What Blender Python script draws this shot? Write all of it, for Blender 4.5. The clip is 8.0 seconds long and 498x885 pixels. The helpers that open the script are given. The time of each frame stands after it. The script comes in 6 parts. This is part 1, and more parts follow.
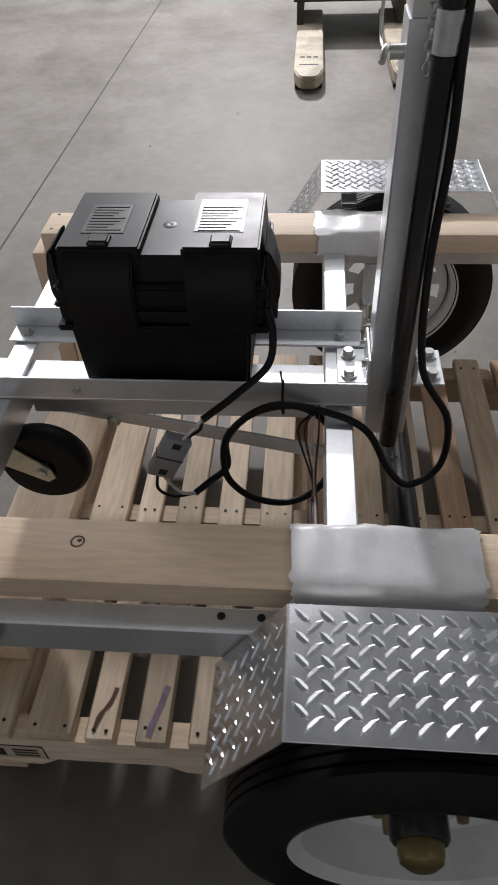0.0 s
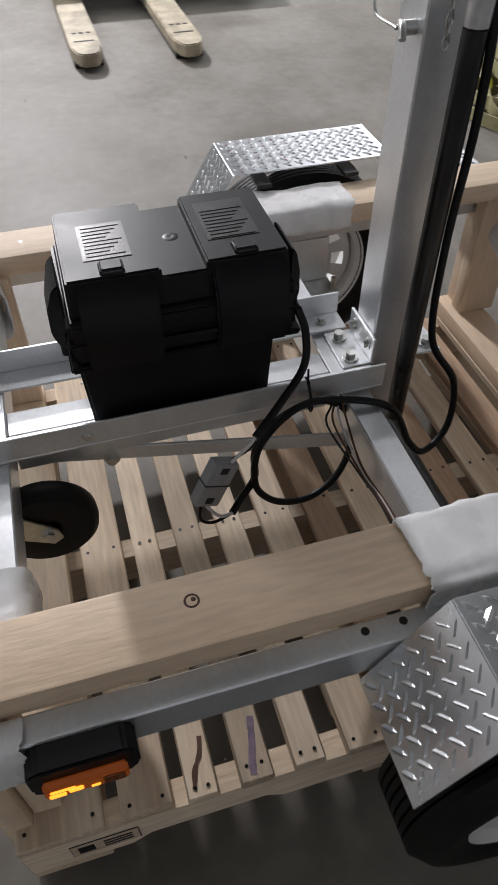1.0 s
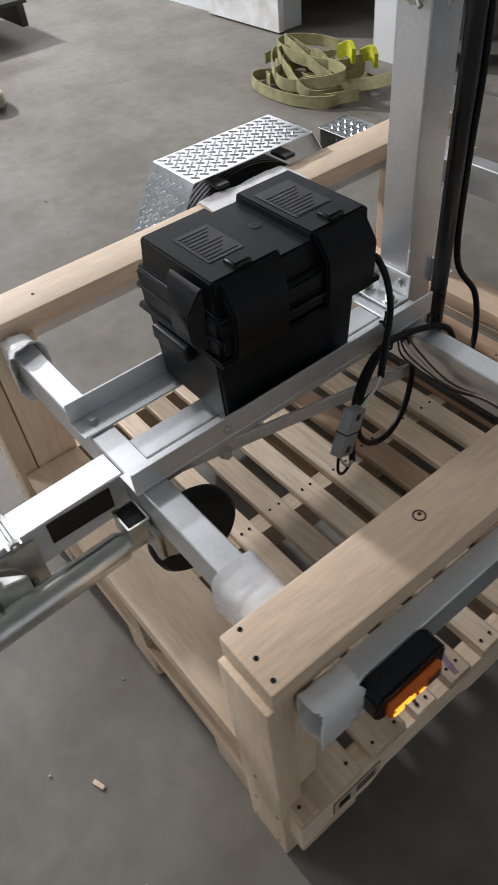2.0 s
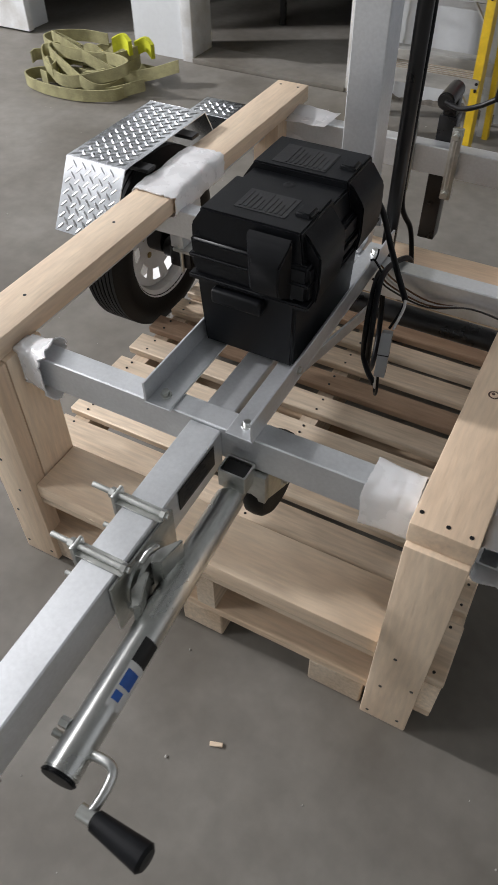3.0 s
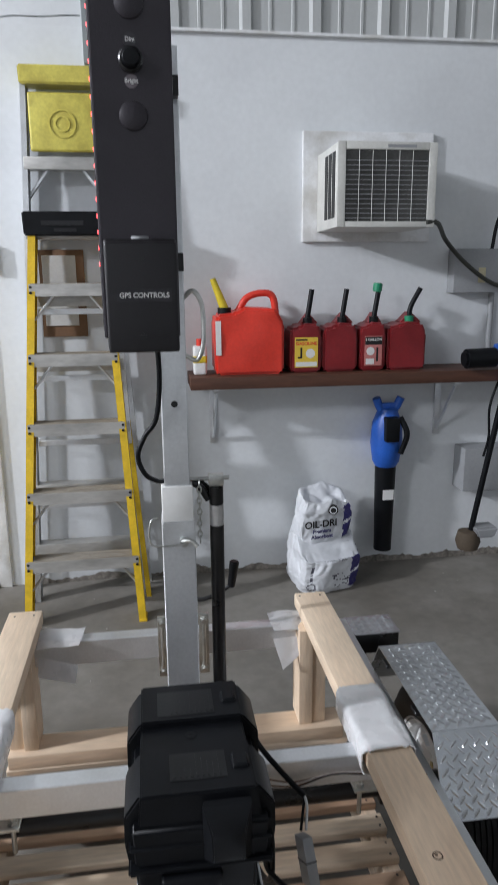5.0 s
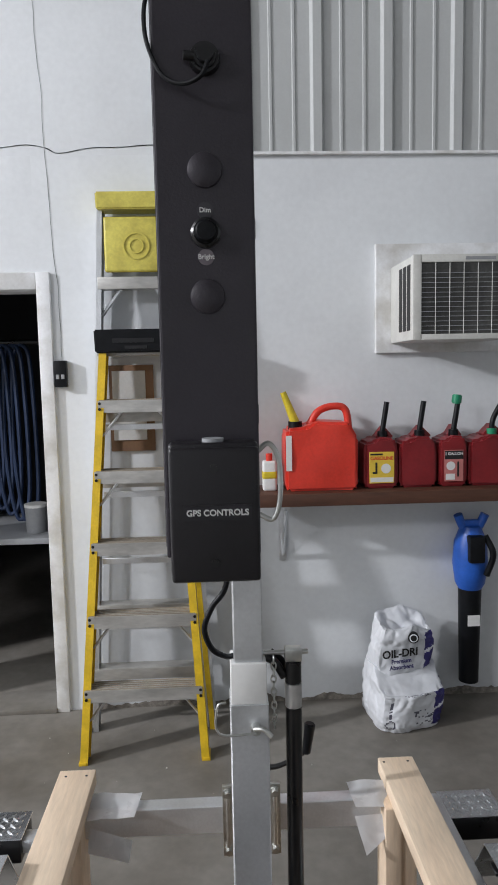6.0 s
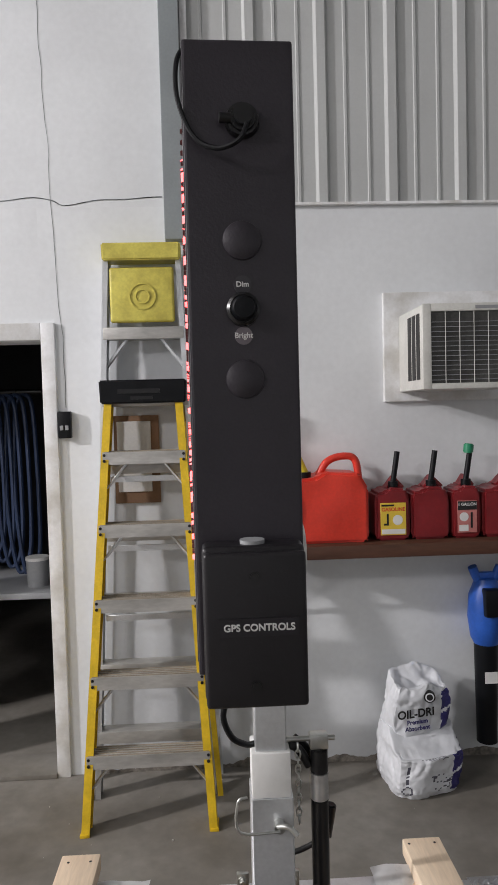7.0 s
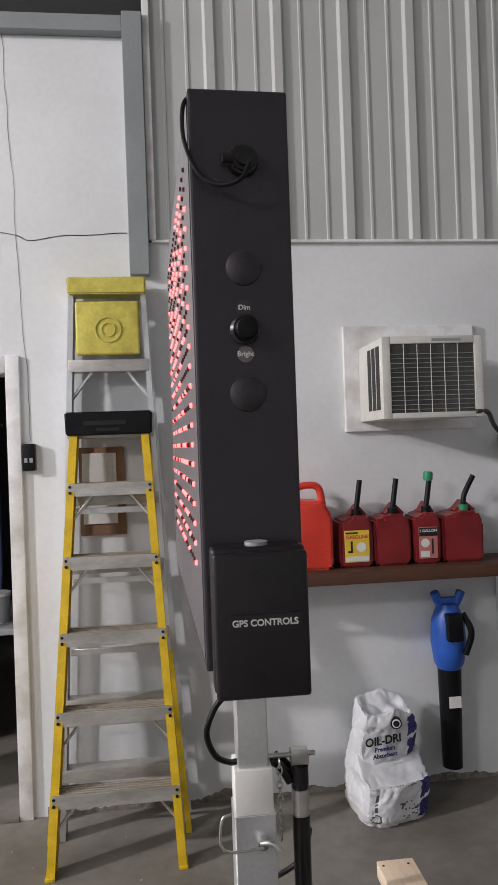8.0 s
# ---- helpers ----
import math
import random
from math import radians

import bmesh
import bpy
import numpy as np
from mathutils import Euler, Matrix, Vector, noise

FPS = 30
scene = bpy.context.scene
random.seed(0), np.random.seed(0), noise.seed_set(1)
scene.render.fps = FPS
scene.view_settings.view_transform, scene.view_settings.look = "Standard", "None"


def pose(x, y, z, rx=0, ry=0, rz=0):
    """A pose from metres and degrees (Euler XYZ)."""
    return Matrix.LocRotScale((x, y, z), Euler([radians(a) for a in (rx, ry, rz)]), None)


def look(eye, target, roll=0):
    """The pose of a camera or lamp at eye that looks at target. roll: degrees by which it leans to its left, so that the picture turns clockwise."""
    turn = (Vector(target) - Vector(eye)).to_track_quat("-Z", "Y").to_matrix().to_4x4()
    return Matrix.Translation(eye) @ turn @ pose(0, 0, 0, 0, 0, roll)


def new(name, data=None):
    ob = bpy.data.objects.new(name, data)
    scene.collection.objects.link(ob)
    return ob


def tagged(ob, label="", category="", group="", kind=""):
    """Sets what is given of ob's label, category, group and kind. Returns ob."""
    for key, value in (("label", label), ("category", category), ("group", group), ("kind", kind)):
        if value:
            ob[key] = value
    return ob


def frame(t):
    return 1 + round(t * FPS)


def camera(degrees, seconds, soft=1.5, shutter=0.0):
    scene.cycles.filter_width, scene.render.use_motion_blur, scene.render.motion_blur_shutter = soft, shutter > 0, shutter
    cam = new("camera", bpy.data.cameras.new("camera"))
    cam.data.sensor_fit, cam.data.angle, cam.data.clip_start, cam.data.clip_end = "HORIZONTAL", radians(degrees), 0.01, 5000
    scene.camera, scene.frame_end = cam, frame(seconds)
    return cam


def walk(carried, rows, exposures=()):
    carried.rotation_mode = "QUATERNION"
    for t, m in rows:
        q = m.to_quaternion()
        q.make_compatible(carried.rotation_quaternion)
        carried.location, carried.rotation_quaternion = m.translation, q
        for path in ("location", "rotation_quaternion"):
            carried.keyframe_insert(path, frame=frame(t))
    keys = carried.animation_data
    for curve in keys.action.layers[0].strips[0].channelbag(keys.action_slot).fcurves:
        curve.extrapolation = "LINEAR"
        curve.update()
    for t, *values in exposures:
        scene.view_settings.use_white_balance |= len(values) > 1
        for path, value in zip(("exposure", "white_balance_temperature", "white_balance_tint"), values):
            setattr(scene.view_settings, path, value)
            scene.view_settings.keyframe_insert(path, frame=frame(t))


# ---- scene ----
cam = camera(39.5, 8.0, soft=1.5, shutter=0.2)
PATH = [
    (0, (0.849, 0.533, 1.216), (-0.57, 0.383, -0.185), -2.7),
    (0.5, (0.792, 0.403, 1.219), (-0.617, 0.35, -0.199), -7.4),
    (1, (0.75, 0.225, 1.222), (-0.561, 0.614, -0.237), -0.0),
    (1.5, (0.757, -0.013, 1.253), (-0.458, 0.655, -0.189), -0.7),
    (2, (0.671, -0.163, 1.244), (-0.478, 0.617, -0.195), -6.6),
    (2.2, (0.615, -0.229, 1.248), (-0.453, 0.646, -0.199), -6.8),
    (3.3, (0.307, -0.625, 1.282), (-0.215, 0.639, -0.178), -0.1),
    (3.5, (0.231, -0.643, 1.27), (-0.202, 0.665, -0.18), -0.5),
    (4, (0.068, -0.639, 1.294), (0.067, 0.784, -0.111), 2.2),
    (4.5, (-0.038, -0.634, 1.404), (0.199, 1.134, 0.5), 0.9),
    (5, (-0.047, -0.585, 1.462), (0.223, 1.341, 0.994), -0.5),
    (6.3, (-0.052, -0.378, 1.569), (0.01, 1.613, 1.389), -1.2),
    (6.5, (-0.059, -0.36, 1.575), (0.015, 1.632, 1.423), -1.3),
    (7, (-0.075, -0.352, 1.587), (0.017, 1.644, 1.496), -1.5),
    (7.5, (-0.094, -0.361, 1.589), (0.057, 1.633, 1.561), -1.6),
    (8, (-0.111, -0.39, 1.571), (0.106, 1.598, 1.576), -2.0),
]
walk(cam, [(t, look(eye, target, roll)) for t, eye, target, roll in PATH],
     [(0.0, -0.36, 6500, 14.0), (0.5, -0.38, 6500, 13.0), (1.0, -0.30, 6500, 14.0), (1.5, -0.2, 6480, 13.0), (2.2, -0.17, 6450, 12.0), (3.5, 0.02, 6500, 13.0), (4.0, 0.02, 6420, 14.0), (4.5, 0.06, 6250, 13.0), (5.0, 0.0, 6110, 11.5), (5.4, 0.0, 6110, 11.5), (6.5, -0.13, 6560, 13.5), (8.0, -0.19, 6750, 16.0)])

# ---- light ----
world = bpy.data.worlds.new("hall_air")
world.use_nodes = True
world.node_tree.nodes["Background"].inputs[0].default_value = (0.75, 0.85, 1.0, 1)
world.node_tree.nodes["Background"].inputs[1].default_value = 0.02
scene.world = world


def overhead_lamp(name, place, target, sx, sy, watts, colour=(1.0, 0.96, 0.9)):
    data = bpy.data.lights.new(name, "AREA")
    data.shape, data.size, data.size_y, data.energy, data.color = "RECTANGLE", sx, sy, watts, colour
    ob = new(name, data)
    ob.matrix_world = look(place, target)
    return ob


overhead_lamp("unseen_lamp", (-7.4, -0.18, 4.2), (-0.2, 0.45, 0.2), 0.32, 0.32, 520, (0.985, 0.985, 1.0))
overhead_lamp("unseen_lamp", (-5.2, -3.0, 4.1), (-0.2, 1.6, 0.6), 1.2, 0.5, 112, (0.985, 0.985, 1.0))
# Two weak fill lamps added overhead; no fittings are known there.
overhead_lamp("unseen_lamp", (-3.2, 0.6, 4.45), (-2.8, 0.9, 0.0), 1.2, 0.5, 26, (0.985, 0.985, 1.0))
overhead_lamp("unseen_lamp", (3.4, -1.2, 4.4), (2.4, 0.4, 0.0), 1.2, 0.5, 4, (0.985, 0.985, 1.0))

# ---- materials ----


def surface(name, base, rough=0.5, metal=0.0, var=0.12, scale=6.0, bump=0.15, grain=90.0, depth=0.002, rand=0.0,
            stretch=(1, 1, 1), dark=None, spots=0.0, sub=0.0, rvar=0.1):
    """A principled surface with large and fine variation; stretch draws the grain out along one axis."""
    m = bpy.data.materials.new(name)
    m.use_nodes = True
    n, k = m.node_tree.nodes, m.node_tree.links
    b = n["Principled BSDF"]
    b.inputs["Metallic"].default_value = metal
    co = n.new("ShaderNodeTexCoord")
    mp = n.new("ShaderNodeMapping")
    mp.inputs["Scale"].default_value = stretch
    k.new(co.outputs["Object"], mp.inputs["Vector"])
    info = n.new("ShaderNodeObjectInfo")
    off = n.new("ShaderNodeVectorMath")
    off.operation = "MULTIPLY_ADD"
    k.new(info.outputs["Random"], off.inputs[0])
    off.inputs[1].default_value = (7.3, 3.1, 5.7)
    k.new(mp.outputs["Vector"], off.inputs[2])
    big = n.new("ShaderNodeTexNoise")
    big.inputs["Scale"].default_value, big.inputs["Detail"].default_value = scale, 5
    fine = n.new("ShaderNodeTexNoise")
    fine.inputs["Scale"].default_value, fine.inputs["Detail"].default_value = grain, 4
    for t in (big, fine):
        k.new(off.outputs[0], t.inputs["Vector"])
    ramp = n.new("ShaderNodeValToRGB")
    low = dark or tuple(c * (1 - 2.2 * var) for c in base)
    ramp.color_ramp.elements[0].position, ramp.color_ramp.elements[0].color = 0.32, (*low, 1)
    ramp.color_ramp.elements[1].position, ramp.color_ramp.elements[1].color = 0.62, (*base, 1)
    k.new(big.outputs[0], ramp.inputs[0])
    mix = n.new("ShaderNodeMix")
    mix.data_type, mix.blend_type = "RGBA", "MULTIPLY"
    mix.inputs[0].default_value = 1.0
    k.new(ramp.outputs[0], mix.inputs[6])
    fr = n.new("ShaderNodeMapRange")
    fr.inputs[1].default_value, fr.inputs[2].default_value = 0.3, 0.7
    fr.inputs[3].default_value, fr.inputs[4].default_value = 1 - var, 1 + var * 0.4
    k.new(fine.outputs[0], fr.inputs[0])
    tone = fr.outputs[0]
    if rand:
        rr = n.new("ShaderNodeMapRange")
        rr.inputs[3].default_value, rr.inputs[4].default_value = 1 - rand, 1 + rand * 0.35
        k.new(info.outputs["Random"], rr.inputs[0])
        mul = n.new("ShaderNodeMath")
        mul.operation = "MULTIPLY"
        k.new(tone, mul.inputs[0])
        k.new(rr.outputs[0], mul.inputs[1])
        tone = mul.outputs[0]
    if spots:
        vo = n.new("ShaderNodeTexVoronoi")
        vo.inputs["Scale"].default_value = spots
        k.new(off.outputs[0], vo.inputs["Vector"])
        vr = n.new("ShaderNodeMapRange")
        vr.inputs[1].default_value, vr.inputs[2].default_value = 0.06, 0.16
        vr.inputs[3].default_value, vr.inputs[4].default_value = 0.5, 1.0
        k.new(vo.outputs["Distance"], vr.inputs[0])
        mul = n.new("ShaderNodeMath")
        mul.operation = "MULTIPLY"
        k.new(tone, mul.inputs[0])
        k.new(vr.outputs[0], mul.inputs[1])
        tone = mul.outputs[0]
    k.new(tone, mix.inputs[7])
    k.new(mix.outputs[2], b.inputs["Base Color"])
    ro = n.new("ShaderNodeMapRange")
    ro.inputs[3].default_value, ro.inputs[4].default_value = max(0.03, rough - rvar), min(1, rough + rvar)
    k.new(big.outputs[0], ro.inputs[0])
    k.new(ro.outputs[0], b.inputs["Roughness"])
    bp = n.new("ShaderNodeBump")
    bp.inputs["Strength"].default_value, bp.inputs["Distance"].default_value = bump, depth
    k.new(fine.outputs[0], bp.inputs["Height"])
    k.new(bp.outputs[0], b.inputs["Normal"])
    if sub:
        b.inputs["Subsurface Weight"].default_value = sub
        b.inputs["Subsurface Radius"].default_value = (0.02, 0.018, 0.018)
    return m


def glow(name, colour, strength):
    m = bpy.data.materials.new(name)
    m.use_nodes = True
    b = m.node_tree.nodes["Principled BSDF"]
    b.inputs["Base Color"].default_value = (*colour, 1)
    b.inputs["Emission Color"].default_value = (*colour, 1)
    b.inputs["Emission Strength"].default_value = strength
    return m


CONCRETE = surface("concrete", (0.245, 0.231, 0.206), 0.56, var=0.13, scale=2.6, bump=0.12, grain=22, dark=(0.16, 0.146, 0.124), rvar=0.16)
WALL = surface("painted_block", (0.76, 0.785, 0.80), 0.5, var=0.035, scale=2.0, bump=0.2, grain=40, dark=(0.69, 0.71, 0.725))
STEEL_WHITE = surface("ribbed_white_steel", (0.50, 0.515, 0.51), 0.6, var=0.03, scale=2, bump=0.03)
GREY_PAINT = surface("grey_paint", (0.28, 0.31, 0.32), 0.5, var=0.06, scale=4)
TRIM = surface("white_trim_paint", (0.83, 0.84, 0.85), 0.45, var=0.05, scale=9, dark=(0.6, 0.59, 0.56))
# Near-black base carries the gloom of unlit spaces.
DARK = surface("unlit_gloom", (0.05, 0.052, 0.058), 0.8, var=0.1)
ALU = surface("mill_aluminium", (0.78, 0.80, 0.82), 0.36, 0.7, var=0.06, scale=9, bump=0.06, grain=160, depth=0.001, stretch=(1, 1, 1))
PLATE = surface("bright_tread_plate", (0.78, 0.80, 0.825), 0.25, 1.0, var=0.06, scale=14, bump=0.05, grain=60, depth=0.001)
ZINC = surface("zinc_plating", (0.70, 0.71, 0.68), 0.34, 1.0, var=0.1, scale=30, bump=0.04)
CHROME = surface("zinc_tube", (0.76, 0.77, 0.75), 0.3, 1.0, var=0.07, scale=12, bump=0.03)
PLASTIC = surface("black_plastic", (0.005, 0.0058, 0.0076), 0.42, var=0.15, scale=20, bump=0.25, grain=900, depth=0.0005)
RUBBER = surface("tyre_rubber", (0.007, 0.007, 0.007), 0.55, var=0.2, scale=30, bump=0.2, grain=150)
POWDER = surface("black_powder_coat", (0.034, 0.029, 0.037), 0.4, var=0.12, scale=12, bump=0.22, grain=520, depth=0.0008)
CTRLBLACK = surface("black_box_plastic", (0.011, 0.0095, 0.012), 0.4, var=0.12, scale=12, bump=0.2, grain=520, depth=0.0006)
BLACKSTEEL = surface("black_painted_steel", (0.012, 0.012, 0.013), 0.3, var=0.2, scale=20, bump=0.08)
WOOD = {a: surface("pine_" + a, (0.88, 0.715, 0.535), 0.6, var=0.12, scale=9, bump=0.3, grain=150, rand=0.10,
                   stretch=tuple(0.12 if i == a else 1.0 for i in "xyz"), dark=(0.74, 0.555, 0.39), spots=3) for a in "xyz"}
PALLET = {a: surface("pallet_board_" + a, (0.82, 0.68, 0.52), 0.75, var=0.2, scale=7, bump=0.5, grain=130, rand=0.3,
                     stretch=tuple(0.1 if i == a else 1.0 for i in "xyz"), dark=(0.60, 0.43, 0.28), spots=5) for a in "xyz"}
PALLET_RED = surface("reddish_pallet_board", (0.62, 0.43, 0.29), 0.75, var=0.2, scale=7, bump=0.5, grain=130, rand=0.35, stretch=(0.1, 1, 1), dark=(0.34, 0.20, 0.12), spots=5)
FOAM = surface("packing_foam", (0.84, 0.84, 0.845), 0.28, var=0.03, scale=20, bump=0.12, grain=40, depth=0.002, sub=0.5)
RIMWHITE = surface("white_rim_paint", (0.80, 0.80, 0.79), 0.3, var=0.03, scale=10)
BRASS = surface("brass_cap", (0.42, 0.34, 0.16), 0.35, 1.0, var=0.1)
YELLOW = surface("yellow_fibreglass", (0.80, 0.53, 0.02), 0.42, var=0.1, scale=14, bump=0.1)
YELLOW_OLD = surface("dirty_yellow_plastic", (0.70, 0.62, 0.12), 0.5, var=0.12, scale=14, dark=(0.52, 0.44, 0.08))
STEP = surface("worn_step_aluminium", (0.60, 0.59, 0.56), 0.45, 0.6, var=0.12, scale=16, stretch=(0.3, 1, 1), bump=0.15)
TREAD = surface("dusty_tread", (0.40, 0.35, 0.28), 0.7, 0.2, var=0.2, scale=16, stretch=(0.3, 1, 1))
RED = surface("bright_red_plastic", (0.74, 0.05, 0.028), 0.38, var=0.08, scale=8)
MAROON = surface("dark_red_plastic", (0.24, 0.014, 0.018), 0.38, var=0.1, scale=8)
BLUE = surface("blue_tool_plastic", (0.02, 0.11, 0.50), 0.4, var=0.1, scale=12)
GREEN = surface("green_cap", (0.01, 0.25, 0.12), 0.4)
SPOUTYELLOW = surface("yellow_spout", (0.75, 0.58, 0.03), 0.4)
BROWN = surface("stained_board", (0.11, 0.045, 0.025), 0.55, var=0.2, scale=10, stretch=(0.15, 1, 1), bump=0.2)
BAG = surface("white_sack_film", (0.72, 0.74, 0.77), 0.4, var=0.05, scale=12, bump=0.2, grain=25, depth=0.006)
PRINT = surface("grey_print", (0.10, 0.10, 0.13), 0.45)
BAGBLUE = surface("navy_print", (0.035, 0.03, 0.16), 0.4)
STRAP = surface("olive_webbing", (0.43, 0.40, 0.21), 0.8, var=0.15, scale=20, bump=0.5, grain=220)
LIME = surface("lime_sleeve", (0.68, 0.70, 0.03), 0.7)
CARD = surface("brown_cardboard", (0.26, 0.15, 0.085), 0.8, var=0.1)
PAPER = surface("paper_white", (0.78, 0.78, 0.76), 0.6, var=0.05)
LABELYELLOW = surface("yellow_label", (0.78, 0.55, 0.06), 0.5, var=0.05)
LABELRED = surface("pink_label", (0.62, 0.22, 0.2), 0.5, var=0.1)
# Black of print and plates, also painted shade for uncut openings.
INK_HOLE_BLACK = surface("ink_and_hole_black", (0.012, 0.012, 0.012), 0.5)
GREYLABEL = surface("embossed_label", (0.008, 0.0085, 0.0098), 0.37, var=0.2, scale=50, bump=0.12, grain=260)
GREYPLASTIC = surface("grey_connector_plastic", (0.33, 0.34, 0.35), 0.45, var=0.06)
ACWHITE = surface("aged_white_plastic", (0.66, 0.66, 0.62), 0.45, var=0.06, scale=10)
FINS = surface("dull_fins", (0.10, 0.10, 0.095), 0.5, 0.4, var=0.2)
CREAM = surface("worn_cream_paint", (0.56, 0.49, 0.36), 0.5, var=0.2, scale=9, dark=(0.30, 0.25, 0.18))
OLIVE = surface("dark_olive_paint", (0.05, 0.048, 0.03), 0.6, var=0.2)
CORD = surface("dark_olive_cord", (0.045, 0.047, 0.038), 0.5)
HOSE = surface("blue_hose", (0.016, 0.034, 0.085), 0.5)
INK = surface("purple_ink", (0.27, 0.20, 0.27), 0.7, var=0.2, scale=30)
WIRES = [surface("wire_" + c, v, 0.4) for c, v in (("yellow", (0.65, 0.48, 0.02)), ("green", (0.02, 0.2, 0.08)), ("white", (0.7, 0.7, 0.7)), ("brown", (0.12, 0.05, 0.02)), ("black", (0.01, 0.01, 0.011)))]
AMBER_DIM = glow("amber_lens_dim", (0.45, 0.095, 0.005), 0.12)
AMBER = glow("amber_lens", (1.0, 0.36, 0.03), 2.2)
LED = glow("red_diode", (1.0, 0.085, 0.085), 7.0)

for m, level in ((PLASTIC, 0.24), (RUBBER, 0.25), (CONCRETE, 0.3)):
    m.node_tree.nodes["Principled BSDF"].inputs["Specular IOR Level"].default_value = level

# ---- mesh helpers ----


def thing(name, place, label, category, group="", kind=""):
    ob = new(name)
    ob.empty_display_size = 0.05
    ob.location = place
    return tagged(ob, label, category, group, kind)


def solid(name, bm, material, smooth=False):
    me = bpy.data.meshes.new(name)
    bmesh.ops.recalc_face_normals(bm, faces=bm.faces)
    bm.to_mesh(me)
    bm.free()
    me.materials.append(material)
    if smooth:
        me.shade_smooth()
        me.set_sharp_from_angle(angle=radians(38))
    return new(name, me)


def world_of(ob):
    m = Matrix.Translation(ob.location) if ob.type == "EMPTY" else Matrix.Identity(4)
    return m


def part(name, bm, material, parent, label="", smooth=True):
    """Links a bmesh, drawn in world coordinates, as one mesh object under a thing or a part."""
    ob = solid(name, bm, material, smooth)
    ob.parent = parent
    ob.matrix_parent_inverse = world_of(parent).inverted()
    if label:
        ob["label"] = label
    return ob


def setting(name, bm, material, label, category, smooth=False):
    return tagged(solid(name, bm, material, smooth), label, category, kind="structure")


def block(x0, x1, y0, y1, z0, z1, bevel=0.0, seg=2, into=None):
    bm = bmesh.new()
    m = Matrix.LocRotScale(((x0 + x1) / 2, (y0 + y1) / 2, (z0 + z1) / 2), None, (x1 - x0, y1 - y0, z1 - z0))
    bmesh.ops.create_cube(bm, size=1, matrix=m)
    if bevel:
        bmesh.ops.bevel(bm, geom=bm.edges[:], offset=bevel, segments=seg, affect="EDGES", profile=0.6)
    return merge(into, bm)


def merge(into, bm):
    if into is None:
        return bm
    me = bpy.data.meshes.new("tmp")
    bm.to_mesh(me)
    bm.free()
    into.from_mesh(me)
    bpy.data.meshes.remove(me)
    return into


def turned(bm, m):
    bmesh.ops.transform(bm, matrix=m, verts=bm.verts)
    return bm


def rod(a, b, r, r2=None, seg=20, bevel=0.0, into=None):
    a, b = Vector(a), Vector(b)
    bm = bmesh.new()
    bmesh.ops.create_cone(bm, cap_ends=True, segments=seg, radius1=r, radius2=r if r2 is None else r2, depth=(b - a).length)
    if bevel:
        rim = [e for e in bm.edges if abs(e.verts[0].co.z - e.verts[1].co.z) < 1e-6 and len(e.link_faces) == 2]
        bmesh.ops.bevel(bm, geom=rim, offset=bevel, segments=2, affect="EDGES")
    q = (b - a).to_track_quat("Z", "Y").to_matrix().to_4x4()
    turned(bm, Matrix.Translation((a + b) / 2) @ q)
    return merge(into, bm)


def glide(pts, n):
    """Catmull-Rom points along a line of control points."""
    p = [Vector(q) for q in pts]
    p = [2 * p[0] - p[1]] + p + [2 * p[-1] - p[-2]]
    out = []
    for i in range(1, len(p) - 2):
        for j in range(n):
            t = j / n
            out.append(0.5 * (2 * p[i] + (p[i + 1] - p[i - 1]) * t + (2 * p[i - 1] - 5 * p[i] + 4 * p[i + 1] - p[i + 2]) * t * t
                              + (3 * p[i] - p[i - 1] - 3 * p[i + 1] + p[i + 2]) * t ** 3))
    out.append(p[-2])
    return out


def cable(pts, r, n=8, seg=10, flat=None, into=None):
    """A round cable, or with flat=(width, thickness) a strap, along smooth points."""
    line = glide(pts, n) if n > 1 else [Vector(q) for q in pts]
    bm = bmesh.new()
    rings, up = [], Vector((0.13, 0.31, 0.94))
    for i, c in enumerate(line):
        d = (line[min(i + 1, len(line) - 1)] - line[max(i - 1, 0)]).normalized()
        s = d.cross(up)
        s = s.normalized() if s.length > 1e-4 else Vector((1, 0, 0))
        u = s.cross(d).normalized()
        up = u
        if flat:
            u, s = Vector((0, 0, 1)), d.cross(Vector((0, 0, 1))).normalized()
            ring = [bm.verts.new(c + s * a * flat[1] / 2 + u * b * flat[0] / 2) for a, b in ((-1, -1), (1, -1), (1, 1), (-1, 1))]
        else:
            ring = [bm.verts.new(c + (s * math.cos(2 * math.pi * k / seg) + u * math.sin(2 * math.pi * k / seg)) * r) for k in range(seg)]
        rings.append(ring)
    m = len(rings[0])
    for a, b in zip(rings, rings[1:]):
        for k in range(m):
            bm.faces.new((a[k], a[(k + 1) % m], b[(k + 1) % m], b[k]))
    bm.faces.new(rings[0][::-1])
    bm.faces.new(rings[-1])
    return merge(into, bm)


def prism(outline, axis, lo, hi, bevel=0.0, into=None):
    """An outline of (u, v) pushed along an axis: x: (y, z), y: (x, z), z: (x, y)."""
    bm = bmesh.new()
    put = {"x": lambda u, v, w: (w, u, v), "y": lambda u, v, w: (u, w, v), "z": lambda u, v, w: (u, v, w)}[axis]
    a = [bm.verts.new(put(u, v, lo)) for u, v in outline]
    b = [bm.verts.new(put(u, v, hi)) for u, v in outline]
    bm.faces.new(a)
    bm.faces.new(b[::-1])
    for i in range(len(a)):
        j = (i + 1) % len(a)
        bm.faces.new((a[i], b[i], b[j], a[j]))
    if bevel:
        bmesh.ops.recalc_face_normals(bm, faces=bm.faces)
        bmesh.ops.bevel(bm, geom=bm.edges[:], offset=bevel, segments=2, affect="EDGES")
    return merge(into, bm)


